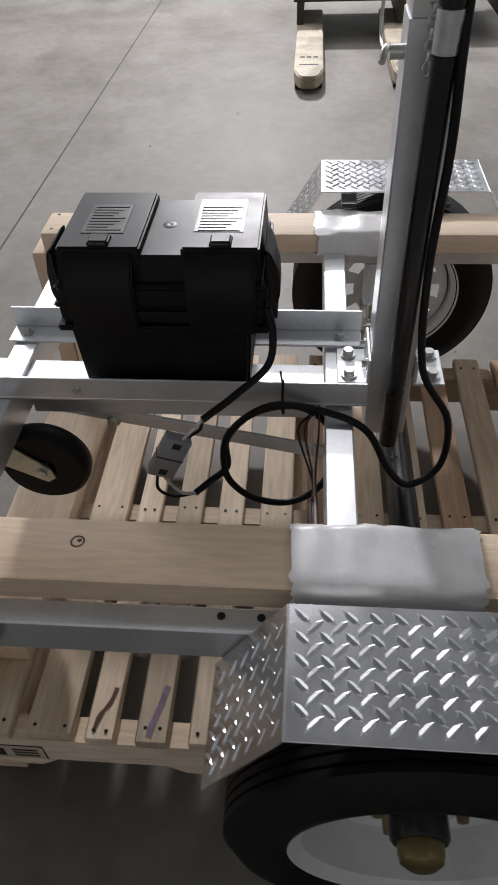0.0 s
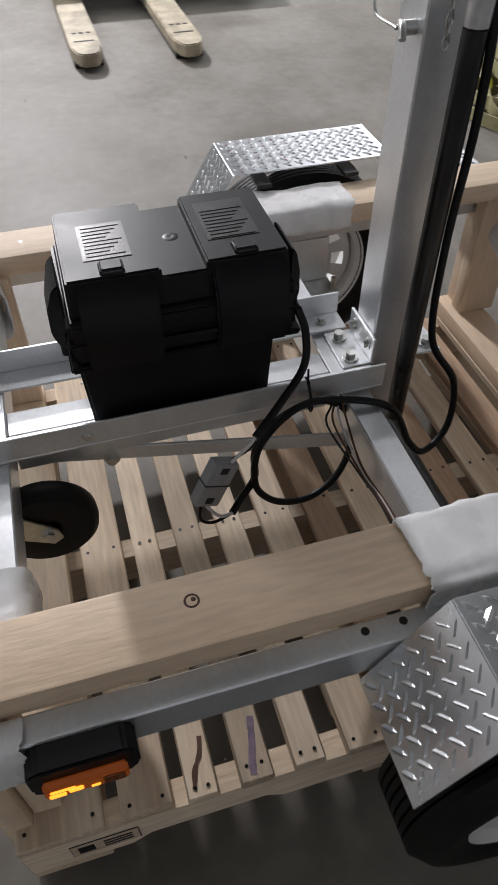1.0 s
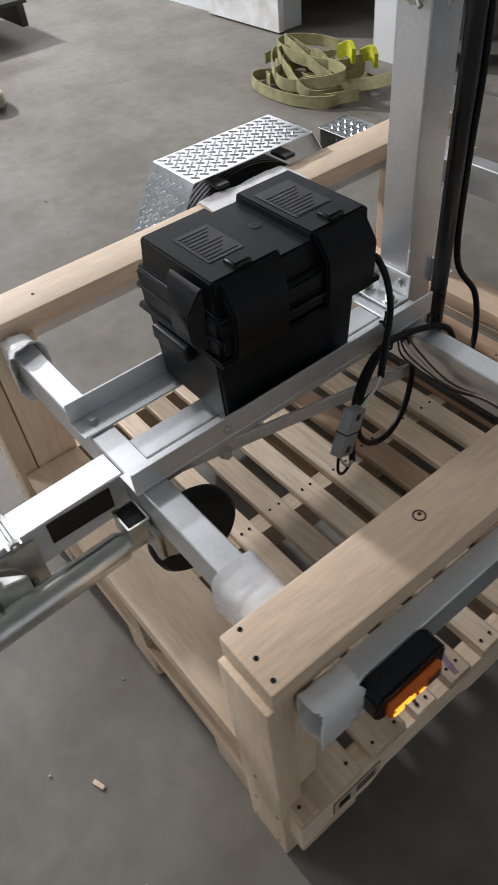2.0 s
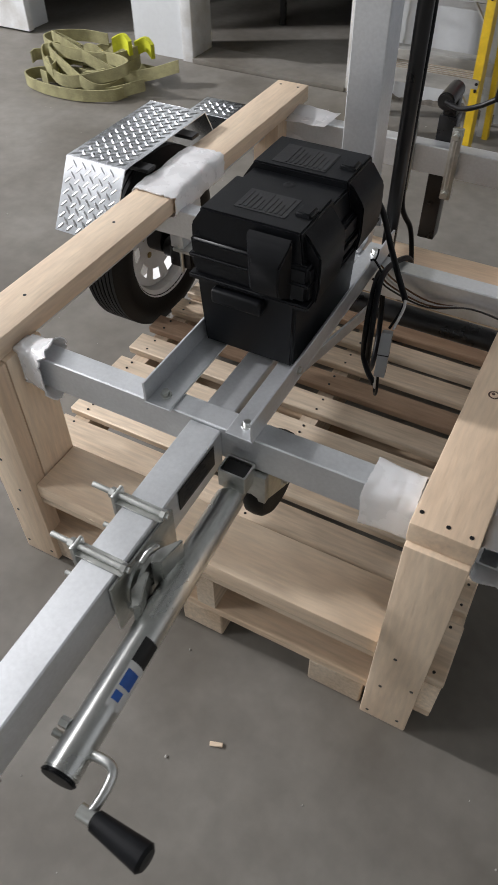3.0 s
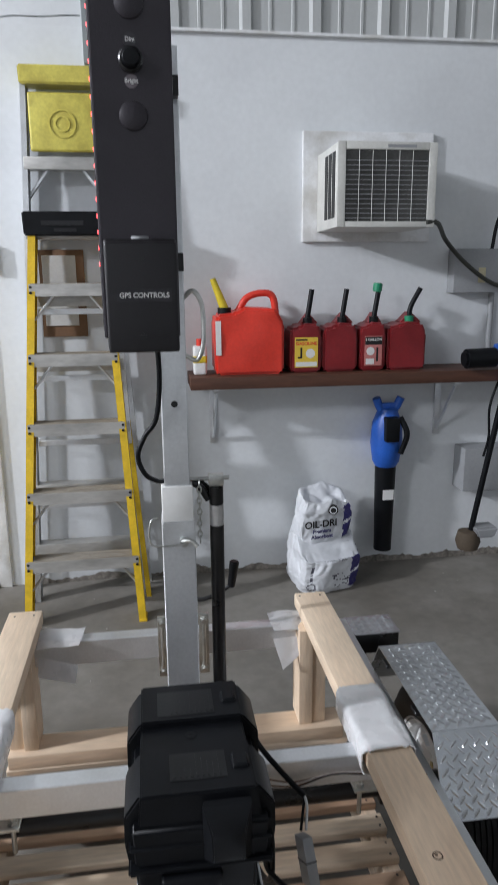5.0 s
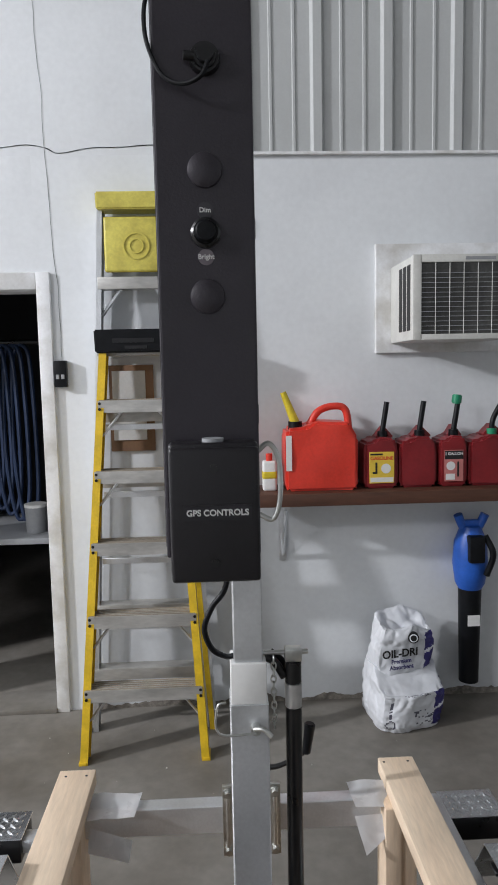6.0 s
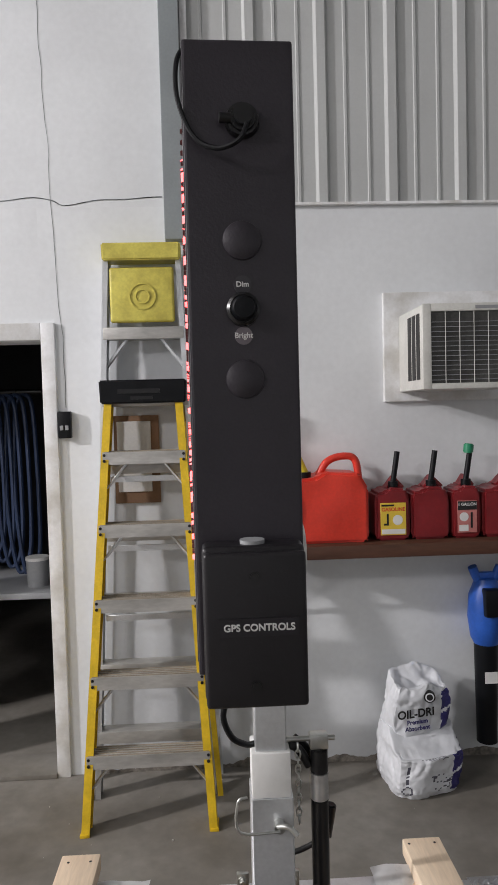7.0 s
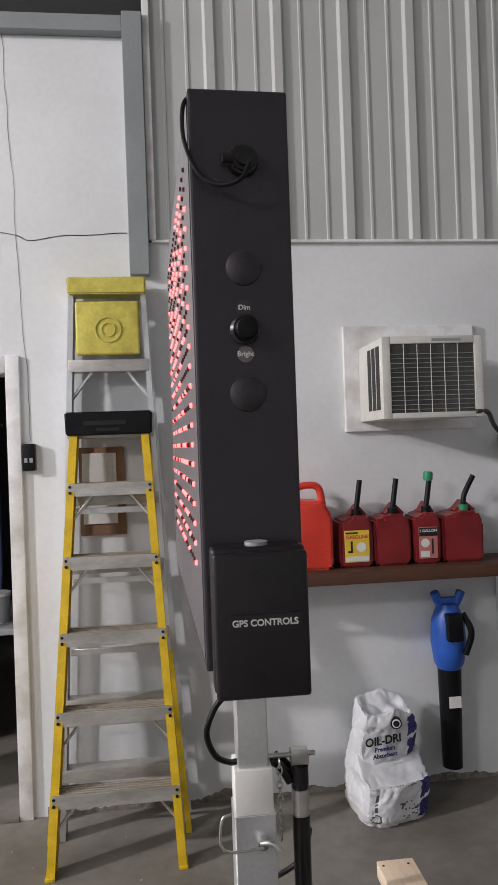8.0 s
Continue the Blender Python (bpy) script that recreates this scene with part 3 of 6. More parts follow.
part("case", tapered(-0.097, 0.073, 0.207, 0.463, 0.5475, 0.70, 0.006, 0.008, 0.005), PLASTIC, bat)
skirt = part("lid_skirt", tapered(-0.102, 0.091, 0.205, 0.485, 0.680, 0.742, 0.002, 0.002, 0.006), PLASTIC, bat)
part("lid_rim", tapered(-0.106, 0.0945, 0.200, 0.489, 0.672, 0.682, 0.001, 0.001, 0.003), PLASTIC, skirt)
part("lid_rim", tapered(-0.1045, 0.0925, 0.202, 0.487, 0.708, 0.716, 0.001, 0.001, 0.003), PLASTIC, skirt)
part("lid_valley", pad(0.30, 0.40, 0.775), PLASTIC, bat)
for y0, y1 in ((0.212, 0.326), (0.373, 0.478)):
    top = part("lid_pad", pad(y0, y1, 0.786), PLASTIC, bat)
    ym = (y0 + y1) / 2
    for x0, x1, tip in ((0.068, 0.100, 1), (-0.080, -0.110, -1)):
        out = [(x0, 0.7415), (x0, 0.783), (x0 + tip * 0.008, 0.780), (x1 - tip * 0.001, 0.750), (x1, 0.705), (x1 - tip * 0.005, 0.673), (x0 + tip * 0.02, 0.670)]
        part("lid_shoulder", prism(out, "y", ym - 0.045, ym + 0.045, 0.003), PLASTIC, bat)
    latch = part("latch_tab", tapered(0.044, 0.066, ym - 0.013, ym + 0.013, 0.784, 0.7915, -0.002, -0.002, 0.002), PLASTIC, top)
    # Shade inside the latch mouth, put in as a black block.
    part("latch_mouth", block(0.0665, 0.0685, ym - 0.011, ym + 0.011, 0.7835, 0.789), INK_HOLE_BLACK, latch)
part("lid_boss", lathe([(0.010, 0.0), (0.008, 0.0006), (0.004, 0.0009), (0.0, 0.0003)], (-0.01, 0.35, 0.775), (0, 0, 1), 24), PLASTIC, bat)
for y0, y1, o in ((0.180, 0.207, 1), (0.507, 0.481, -1)):
    out = [(y1, 0.780), (y0 + o * 0.018, 0.772), (y0 + o * 0.008, 0.738), (y0 + o * 0.007, 0.706), (y0 + o * 0.012, 0.690), (y1, 0.684)]
    hook = prism(out, "x", -0.004, 0.064, 0.0)
    for v in hook.verts:
        if abs(v.co.y - y1) > 0.012:
            v.co.x += 0.012 if v.co.x < 0.03 else -0.012
    bmesh.ops.recalc_face_normals(hook, faces=hook.faces)
    bmesh.ops.bevel(hook, geom=hook.edges[:], offset=0.002, segments=2, affect="EDGES")
    part("end_hook", hook, PLASTIC, bat)
    part("end_handle", block(-0.062, 0.022, min(y0 + o * 0.012, y1 + o * 0.002), max(y0 + o * 0.012, y1 + o * 0.002), 0.646, 0.670, 0.005, 3), PLASTIC, bat)
for z in (0.700,):
    part("skirt_rib", block(0.0905, 0.0955, 0.305, 0.395, z, z + 0.007, 0.002), PLASTIC, skirt)
part("warning_label", block(-0.045, 0.035, 0.240, 0.296, 0.7862, 0.7868), GREYLABEL, bat, "embossed glossy label")
part("warning_label", block(-0.06, 0.03, 0.388, 0.452, 0.7862, 0.7868), GREYLABEL, bat, "embossed glossy label")
for i in range(9):
    for y0, y1 in ((0.245, 0.291), (0.393, 0.447)):
        part("embossed_line", block(-0.040 + 0.008 * i, -0.036 + 0.008 * i, y0, y1 - 0.006 * ((i * 5) % 4), 0.7866, 0.7875), GREYLABEL, bat)
# ---- wooden packing frame ----
ZR = 0.571
frame_group = "timbers of the packing frame"


def timber(x0, x1, y0, y1, z0, z1, axis, label):
    ob = tagged(solid("timber", block(x0, x1, y0, y1, z0, z1, 0.004, 2), WOOD[axis], True), label, "timber", frame_group)
    return ob


rr = timber(0.334, 0.423, -0.003, 1.222, ZR - 0.038, ZR, "y", "long planed pine rail laid flat over the trailer")
rl = timber(-0.460, -0.371, 0.012, 1.228, ZR - 0.038, ZR, "y", "long planed pine rail laid flat over the trailer")
post_a = timber(0.336, 0.422, -0.012, 0.026, 0.0, ZR - 0.038, "z", "upright pine post at the front corner")
timber(0.372, 0.410, 0.028, 0.066, 0.2092, ZR - 0.038, "z", "short pine stud behind the corner post")
timber(-0.40, -0.3625, 0.028, 0.116, 0.2095, ZR - 0.038, "z", "short pine stud behind the corner post")
post_b = timber(-0.447, -0.362, -0.012, 0.026, 0.0, ZR - 0.038, "z", "upright pine post at the front corner")
timber(0.318, 0.356, 1.07, 1.158, 0.247, ZR - 0.038, "z", "short upright pine post at the rear corner")
timber(-0.42, -0.382, 1.07, 1.158, 0.247, ZR - 0.038, "z", "short upright pine post at the rear corner")
timber(0.357, 0.395, 1.08, 1.168, 0.247, ZR - 0.038, "z", "short upright pine post at the rear corner")
timber(-0.459, -0.421, 1.08, 1.168, 0.247, ZR - 0.038, "z", "short upright pine post at the rear corner")
timber(-0.361, 0.335, -0.002, 0.116, 0.2095, 0.247, "x", "wide pale pine plank on the pallet's front edge")
timber(-0.46, 0.44, 1.05, 1.139, 0.209, 0.247, "x", "flat pine cleat on the pallet's rear edge")
for x, y in ((0.343, 0.02), (0.38, 0.012), (0.41, 0.01), (0.345, 1.2), (0.405, 1.2), (-0.45, 0.03), (-0.39, 0.03), (-0.44, 1.2), (-0.39, 1.2), (-0.415, 0.15), (-0.42, 0.42)):
    part("screw_head", rod((x, y, ZR - 0.001), (x, y, ZR + 0.0006), 0.0031, seg=12), BLACKSTEEL, rr if x > 0 else rl)
for x, z, po in ((0.35, 0.02, post_a), (0.405, 0.03, post_a), (0.36, 0.13, post_a), (0.41, 0.16, post_a), (0.37, 0.24, post_a), (-0.435, 0.03, post_b), (-0.375, 0.025, post_b), (-0.43, 0.14, post_b), (-0.40, 0.22, post_b), (-0.42, 0.30, post_b)):
    part("screw_head", rod((x, -0.0115, z), (x, -0.0126, z), 0.0031, seg=12), BLACKSTEEL, po)
for i in range(3):
    part("grade_stamp", block(-0.43 + 0.012 * i, -0.425 + 0.014 * i, -0.0126, -0.0119, 0.375 + 0.004 * i, 0.395 - 0.003 * i), GREY_PAINT, post_b)
part("knot", lathe([(0.0088, 0.0), (0.0084, 0.0005), (0.0066, 0.0005), (0.0063, 0.0)], (0.368, 0.275, ZR), (0, 0, 1), 24), BROWN, rr)
part("knot_heart", lathe([(0.0028, 0.0), (0.0022, 0.0005), (0.0, 0.0006)], (0.3665, 0.277, ZR), (0, 0, 1), 16), BROWN, rr)

# ---- pallet ----
pallet = thing("pallet", (0, 0.56, 0), "rough wooden shipping pallet under the trailer", "pallet")
for x in (-0.455, -0.01, 0.412):
    out = [(0.0, 0.095), (0.14, 0.095), (0.17, 0.118), (0.34, 0.118), (0.37, 0.095), (0.74, 0.095), (0.77, 0.118), (0.95, 0.118), (0.98, 0.095), (1.13, 0.095), (1.13, 0.1895), (0.0, 0.1895)]
    part("stringer", prism(out, "x", x, x + 0.038), PALLET["y"], pallet, smooth=False)
for x0, x1 in ((-0.375, -0.285), (-0.05, 0.04), (0.225, 0.33)):
    for y0 in (0.0, 0.5, 1.03):
        part("foot_block", block(x0, x1, y0, y0 + 0.10, 0.0, 0.0745, 0.003, 1), PALLET["y"], pallet)
edges = [(0.0, 0.115), (0.138, 0.209), (0.228, 0.272), (0.303, 0.351), (0.381, 0.428), (0.460, 0.520), (0.547, 0.603), (0.632, 0.690), (0.716, 0.768), (0.797, 0.85), (0.88, 0.935), (0.965, 1.02), (1.05, 1.13)]
for i, (a, b) in enumerate(edges):
    xl, xr = -0.468 + 0.012 * noise.noise(Vector((i * 3.1, 0, 0))), 0.452 + 0.012 * noise.noise(Vector((i * 1.7, 4, 0)))
    bm = block(xl, xr, a, b, 0.19, 0.208 + 0.001 * (i % 2), 0.0025, 1)
    board = part("deck_board", bm, PALLET_RED if i in (6, 9, 11) else PALLET["x"], pallet)
    for x in (-0.436, 0.009, 0.431):
        for y in (a + 0.013, b - 0.013):
            part("nail", rod((x + 0.004 * (i % 3), y, 0.2075), (x + 0.004 * (i % 3), y, 0.2096), 0.0028, seg=8), BLACKSTEEL, board)
for a, b in ((0.0, 0.11), (0.5, 0.6), (1.03, 1.13)):
    part("bottom_board", block(-0.465, 0.45, a, b, 0.075, 0.0945, 0.002, 1), PALLET["x"], pallet)

# ---- foam wraps ----
def sleeve(axis, a0, a1, centre, half, seed, flare=(0.0, 0.0), ragged=0.008, lump=0.003, square=0.42):
    """A loose sheet rolled round a bar: an open, wrinkled shell with uneven ends."""
    n, m = 20, 52
    put = {"x": lambda a, u, v: (a, u, v), "y": lambda a, u, v: (u, a, v)}[axis]
    bm = bmesh.new()
    rings = []
    for i in range(n + 1):
        f = i / n
        ring = []
        for k in range(m):
            g = 2 * math.pi * k / m
            c, d = math.cos(g), math.sin(g)
            u = math.copysign(abs(c) ** square, c)
            v = math.copysign(abs(d) ** square, d)
            grow = 1 + flare[0] * (1 - f) ** 3 + flare[1] * f ** 3
            w = Vector((f * 3.1 + seed, c * 1.4, d * 1.4))
            wrinkle = noise.noise(w) + 0.55 * noise.noise(Vector((f * 11, g * 1.6 + seed, seed))) + 0.3 * abs(noise.noise(w * 5))
            end = (noise.noise(Vector((c * 1.5, d * 1.5, seed + 4))) + 0.4 * noise.noise(Vector((c * 6, d * 6, seed)))) * ragged
            a = a0 + (a1 - a0) * f + end * (1 if f > 0.5 else -1) * abs(2 * f - 1) ** 4
            ring.append(bm.verts.new(put(a, centre[0] + u * (half[0] * grow + wrinkle * lump), centre[1] + v * (half[1] * grow + wrinkle * lump))))
        rings.append(ring)
    for a, b in zip(rings, rings[1:]):
        for k in range(m):
            bm.faces.new((a[k], a[(k + 1) % m], b[(k + 1) % m], b[k]))
    bmesh.ops.recalc_face_normals(bm, faces=bm.faces)
    bmesh.ops.solidify(bm, geom=bm.faces[:], thickness=0.0025)
    return bm


def sheet(a, b, c, d, seed, lump=0.005, into=None):
    """A loose flap of foam sheet between four corners."""
    a, b, c, d = map(Vector, (a, b, c, d))
    n = 12
    bm = bmesh.new()
    up = (b - a).cross(d - a).normalized()
    grid = []
    for i in range(n + 1):
        for j in range(n + 1):
            u, v = i / n, j / n
            p = a * (1 - u) * (1 - v) + b * u * (1 - v) + c * u * v + d * (1 - u) * v
            grid.append(bm.verts.new(p + up * lump * (noise.noise(p * 28 + Vector((seed, 0, 0))) + 1.2 * math.sin(2.6 * u + seed) * v)))
    for i in range(n):
        for j in range(n):
            k = i * (n + 1) + j
            bm.faces.new((grid[k], grid[k + 1], grid[k + n + 2], grid[k + n + 1]))
    bmesh.ops.solidify(bm, geom=bm.faces[:], thickness=0.003)
    return merge(into, bm)


def foam(bm, label):
    bmesh.ops.recalc_face_normals(bm, faces=bm.faces)
    tagged(solid("foam_wrap", bm, FOAM, True), label, "foam wrap", "foam wraps")


foam(sleeve("y", 0.527, 0.735, (0.3785, ZR - 0.025), (0.0535, 0.032), 1.0, ragged=0.012), "white packing foam wrapped round the rail")
foam(sleeve("y", 0.55, 0.765, (-0.4155, ZR - 0.0205), (0.0535, 0.0275), 2.0, ragged=0.012), "white packing foam wrapped round the rail")
foam(sleeve("x", 0.258, 0.333, (0.075, 0.505), (0.033, 0.049), 3.0, (0.08, 0.0), 0.004, 0.0012, 0.62), "white packing foam sleeve on the crossbar end")
foam(sleeve("x", -0.358, -0.300, (0.075, 0.507), (0.028, 0.042), 4.0, (0.0, 0.30), 0.018, 0.002, 0.55), "torn white packing foam sleeve on the crossbar end")
foam(sleeve("y", 0.028, 0.085, (0.4455, 0.503), (0.0225, 0.040), 5.0, (0.06, 0.0), 0.006, 0.0014, 0.5), "white packing foam sleeve on the side beam end")
bm = sheet((0.25, 1.085, 0.533), (0.335, 1.085, 0.529), (0.335, 1.17, 0.537), (0.245, 1.17, 0.545), 6.0)
sheet((0.335, 1.106, 0.500), (0.335, 1.085, 0.465), (0.27, 1.055, 0.432), (0.252, 1.10, 0.500), 7.0, into=bm)
foam(bm, "white packing foam sheet folded round the rear bar")
bm = sheet((-0.37, 1.085, 0.529), (-0.262, 1.085, 0.535), (-0.252, 1.17, 0.545), (-0.37, 1.17, 0.537), 8.0)
sheet((-0.37, 1.106, 0.500), (-0.37, 1.08, 0.455), (-0.275, 1.06, 0.440), (-0.268, 1.09, 0.475), 9.0, into=bm)
foam(bm, "white packing foam sheet folded round the rear bar")
# ---- running gear ----
AY, AZ = 0.70, 0.345
part("axle", rod((-0.5, AY, AZ), (0.5, AY, AZ), 0.024, bevel=0.003), BLACKSTEEL, trailer)
for s in (-1, 1):
    mount = part("axle_plate", block(s * 0.40 - 0.05, s * 0.40 + 0.05, AY - 0.05, AY + 0.05, AZ + 0.026, AZ + 0.034, 0.001, 1), ZINC, trailer)
    for dx in (-0.035, 0.035):
        for dy in (-0.036, 0.036):
            x, y = s * 0.40 + dx, AY + dy
            part("u_bolt", rod((x, y, AZ - 0.035), (x, y, AZ + 0.075), 0.005, seg=10), ZINC, mount)
            part("nut", rod((x, y, AZ + 0.034), (x, y, AZ + 0.043), 0.010, seg=6), ZINC, mount, smooth=False)
    part("torsion_stub", block(s * 0.445 - 0.03, s * 0.445 + 0.03, AY - 0.03, AY + 0.03, AZ - 0.03, AZ + 0.0255, 0.006), BLACKSTEEL, trailer)
    part("axle_seat", block(s * 0.44 - 0.017, s * 0.44 + 0.017, AY - 0.045, AY + 0.045, AZ + 0.0345, 0.4775, 0.002), ALU, trailer)


def wheel(s, y):
    """A tyre on a white slotted steel rim; s is the side of its outer face."""
    x = s * 0.565
    w = thing("wheel", (x, y, AZ - 0.233), "black trailer tyre on a white slotted steel rim", "wheel", "trailer wheels")
    c, ax = (x, y, AZ), (s, 0, 0)
    prof = [(0.150, -0.045), (0.162, -0.052), (0.19, -0.060), (0.213, -0.056), (0.226, -0.044)]
    tread = []
    for i in range(7):
        h = -0.042 + i * 0.012
        tread += [(0.2325, h), (0.2325, h + 0.0085), (0.226, h + 0.0095), (0.226, h + 0.0118)]
    prof += tread[:-2] + [(0.226, 0.044), (0.213, 0.056), (0.19, 0.060), (0.162, 0.052), (0.150, 0.045)]
    prof = [(r * 0.955, h) for r, h in prof]
    part("tyre", lathe(prof, c, ax, 64), RUBBER, w)
    rim = [(0.156, -0.050), (0.152, -0.046), (0.140, -0.038), (0.137, 0.0), (0.140, 0.034), (0.152, 0.044), (0.156, 0.050), (0.150, 0.047), (0.139, 0.038),
           (0.134, -0.018), (0.114, -0.026), (0.086, -0.020), (0.066, -0.008), (0.05, -0.008), (0.03, -0.010)]
    rim = [(r * 0.955, h) for r, h in rim]
    part("rim", lathe(rim, c, ax, 60, lambda i, k: i == 10 and k % 6 in (0, 1, 2)), RIMWHITE, w)
    hub = part("hub", lathe([(0.034, -0.05), (0.034, 0.030), (0.031, 0.034), (0.0, 0.034)], c, ax, 32), BLACKSTEEL, w)
    part("dust_cap", lathe([(0.026, 0.034), (0.0265, 0.044), (0.024, 0.054), (0.014, 0.061), (0, 0.062)], c, ax, 32), BRASS, hub)
    for k in range(5):
        a = 2 * math.pi * (k + 0.25) / 5
        p = Vector((x, y + 0.05 * math.cos(a), AZ + 0.05 * math.sin(a)))
        part("lug_nut", rod(p + Vector((s * -0.01, 0, 0)), p + Vector((s * 0.014, 0, 0)), 0.0085, 0.0070, seg=6), BRASS, w, smooth=False)
    p = Vector((x - s * 0.012, y - 0.085, AZ + 0.085))
    part("valve", rod(p, p + Vector((s * 0.03, 0.006, -0.005)), 0.0055, 0.004), PLASTIC, w)


wheel(1, 0.678)
wheel(-1, 0.725)


def treads(bm, origin, u, v, lu, lv, pitch=0.0172):
    """Raised lozenges, each end pointing at its neighbour's flank, on a plate."""
    o, u, v = Vector(origin), Vector(u).normalized(), Vector(v).normalized()
    n = u.cross(v)
    e1, e2 = (u + v).normalized(), (u - v).normalized()
    m = int((lu + lv) / pitch) + 2
    for a in range(-m, m):
        for b in range(-m, m):
            r = e1 * (a * pitch) + e2 * (b * pitch)
            p, q = r.dot(u), r.dot(v)
            if not (0.008 < p < lu - 0.008 and 0.008 < q < lv - 0.008):
                continue
            d = e1 if (a + b) % 2 else e2
            e = n.cross(d)
            c = o + r
            ends = [c + d * 0.0128, c + e * 0.0038 + d * 0.005, c + e * 0.0038 - d * 0.005, c - d * 0.0128, c - e * 0.0038 - d * 0.005, c - e * 0.0038 + d * 0.005]
            base = [bm.verts.new(x) for x in ends]
            top = [bm.verts.new(c + d * t + n * 0.0020) for t in (0.0085, -0.0085)]
            for f in ((0, 1, 6), (1, 2, 7), (1, 7, 6), (2, 3, 7), (3, 4, 7), (4, 5, 6), (4, 6, 7), (5, 0, 6)):
                bm.faces.new([(base + top)[k] for k in f])
    return bm


def slab(pts, n, t=0.0025):
    """A flat plate from its corners, thickened against the normal n."""
    bm = bmesh.new()
    a = [bm.verts.new(p) for p in pts]
    b = [bm.verts.new(Vector(p) - Vector(n).normalized() * t) for p in pts]
    bm.faces.new(a)
    bm.faces.new(b[::-1])
    for i in range(len(a)):
        j = (i + 1) % len(a)
        bm.faces.new((a[i], b[i], b[j], a[j]))
    bmesh.ops.bevel(bm, geom=bm.edges[:], offset=0.0006, segments=1, affect="EDGES")
    return bm


def fender(x0, x1, y0, y1, z):
    f = thing("fender", ((x0 + x1) / 2, (y0 + y1) / 2, 0.46), "bright aluminium tread-plate fender over the wheel", "fender", "trailer fenders")
    dy, dz = 0.085, 0.135
    bm = slab([(x0, y0, z), (x1, y0, z), (x1, y1, z), (x0, y1, z)], (0, 0, 1))
    treads(bm, (x0 + 0.002, y0 + 0.002, z), (1, 0, 0), (0, 1, 0), x1 - x0 - 0.004, y1 - y0 - 0.004)
    part("top_plate", bm, PLATE, f, smooth=False)
    l = math.hypot(dy, dz)
    bm = slab([(x0, y0 - 0.0015, z), (x0, y0 - dy, z - dz), (x1, y0 - dy, z - dz), (x1, y0 - 0.0015, z)], (0, -dz, dy))
    treads(bm, (x0 + 0.002, y0 - dy, z - dz), (1, 0, 0), (0, dy, dz), x1 - x0 - 0.004, l)
    part("front_slope", bm, PLATE, f, smooth=False)
    bm = slab([(x0, y1 + 0.0015, z), (x1, y1 + 0.0015, z), (x1, y1 + dy, z - dz), (x0, y1 + dy, z - dz)], (0, dz, dy))
    treads(bm, (x0 + 0.002, y1, z), (1, 0, 0), (0, dy, -dz), x1 - x0 - 0.004, l)
    part("rear_slope", bm, PLATE, f, smooth=False)
    xi = x0 if x0 > 0 else x1
    s = 1 if x0 > 0 else -1
    part("fender_bracket", block(min(s * 0.4575, xi + s * 0.02), max(s * 0.4575, xi + s * 0.02), 0.60, 0.63, z - 0.020, z - 0.012, 0.001, 1), BLACKSTEEL, f)
    part("fender_bracket", block(min(s * 0.4575, xi + s * 0.02), max(s * 0.4575, xi + s * 0.02), 0.78, 0.81, z - 0.020, z - 0.012, 0.001, 1), BLACKSTEEL, f)
    return f


fender(0.460, 0.600, 0.525, 0.845, 0.604)
fender(-0.640, -0.486, 0.562, 0.887, 0.602)


def tail_light(x0, x1, s):
    t = thing("tail_light", ((x0 + x1) / 2, 1.09, 0.46), "black tail light box with a tread-plate top", "tail light", "tail lights")
    part("housing", block(x0, x1, 1.04, 1.135, 0.468, 0.524, 0.004), BLACKSTEEL, t)
    bm = slab([(x0 - 0.003, 1.037, 0.5275), (x1 + 0.003, 1.037, 0.5275), (x1 + 0.003, 1.138, 0.5275), (x0 - 0.003, 1.138, 0.5275)], (0, 0, 1))
    treads(bm, (x0, 1.04, 0.5275), (1, 0, 0), (0, 1, 0), x1 - x0, 0.09, 0.016)
    part("top_plate", bm, PLATE, t, smooth=False)
    part("arm", block(min(s * 0.4575, (x0 if s > 0 else x1)), max(s * 0.4575, (x0 if s > 0 else x1)) , 1.05, 1.09, 0.485, 0.515, 0.002), ALU, t)


tail_light(0.459, 0.585, 1)
tail_light(-0.628, -0.508, -1)

marker = thing("marker_lamp", (0.47, 0.17, 0.44), "amber side marker lamp in a black housing, lit", "marker lamp")
bm = prism([(0.083, 0.492), (0.094, 0.484), (0.180, 0.484), (0.191, 0.496), (0.191, 0.526), (0.180, 0.537), (0.094, 0.537), (0.083, 0.528)], "x", 0.4575, 0.488, 0.003)
part("housing", bm, PLASTIC, marker)
DARKAMBER = surface("dark_amber", (0.22, 0.045, 0.002), 0.18, var=0.1, scale=60, bump=0.3, grain=160)
lens = part("lens", prism([(0.4881, 0.489), (0.497, 0.494), (0.496, 0.514), (0.4881, 0.520)], "y", 0.096, 0.178, 0.002), AMBER_DIM, marker, "softly lit amber lens")
for a, b, z0, z1 in ((0.100, 0.116, 0.497, 0.503), (0.119, 0.133, 0.500, 0.507), (0.140, 0.149, 0.498, 0.501), (0.102, 0.126, 0.508, 0.5105)):
    part("lit_facet", block(0.4955, 0.4982, a, b, z0, z1, 0.0008, 1), AMBER, lens, "glowing amber facet")
part("dim_facet", block(0.4953, 0.4976, 0.153, 0.174, 0.495, 0.511, 0.0008, 1), DARKAMBER, lens)

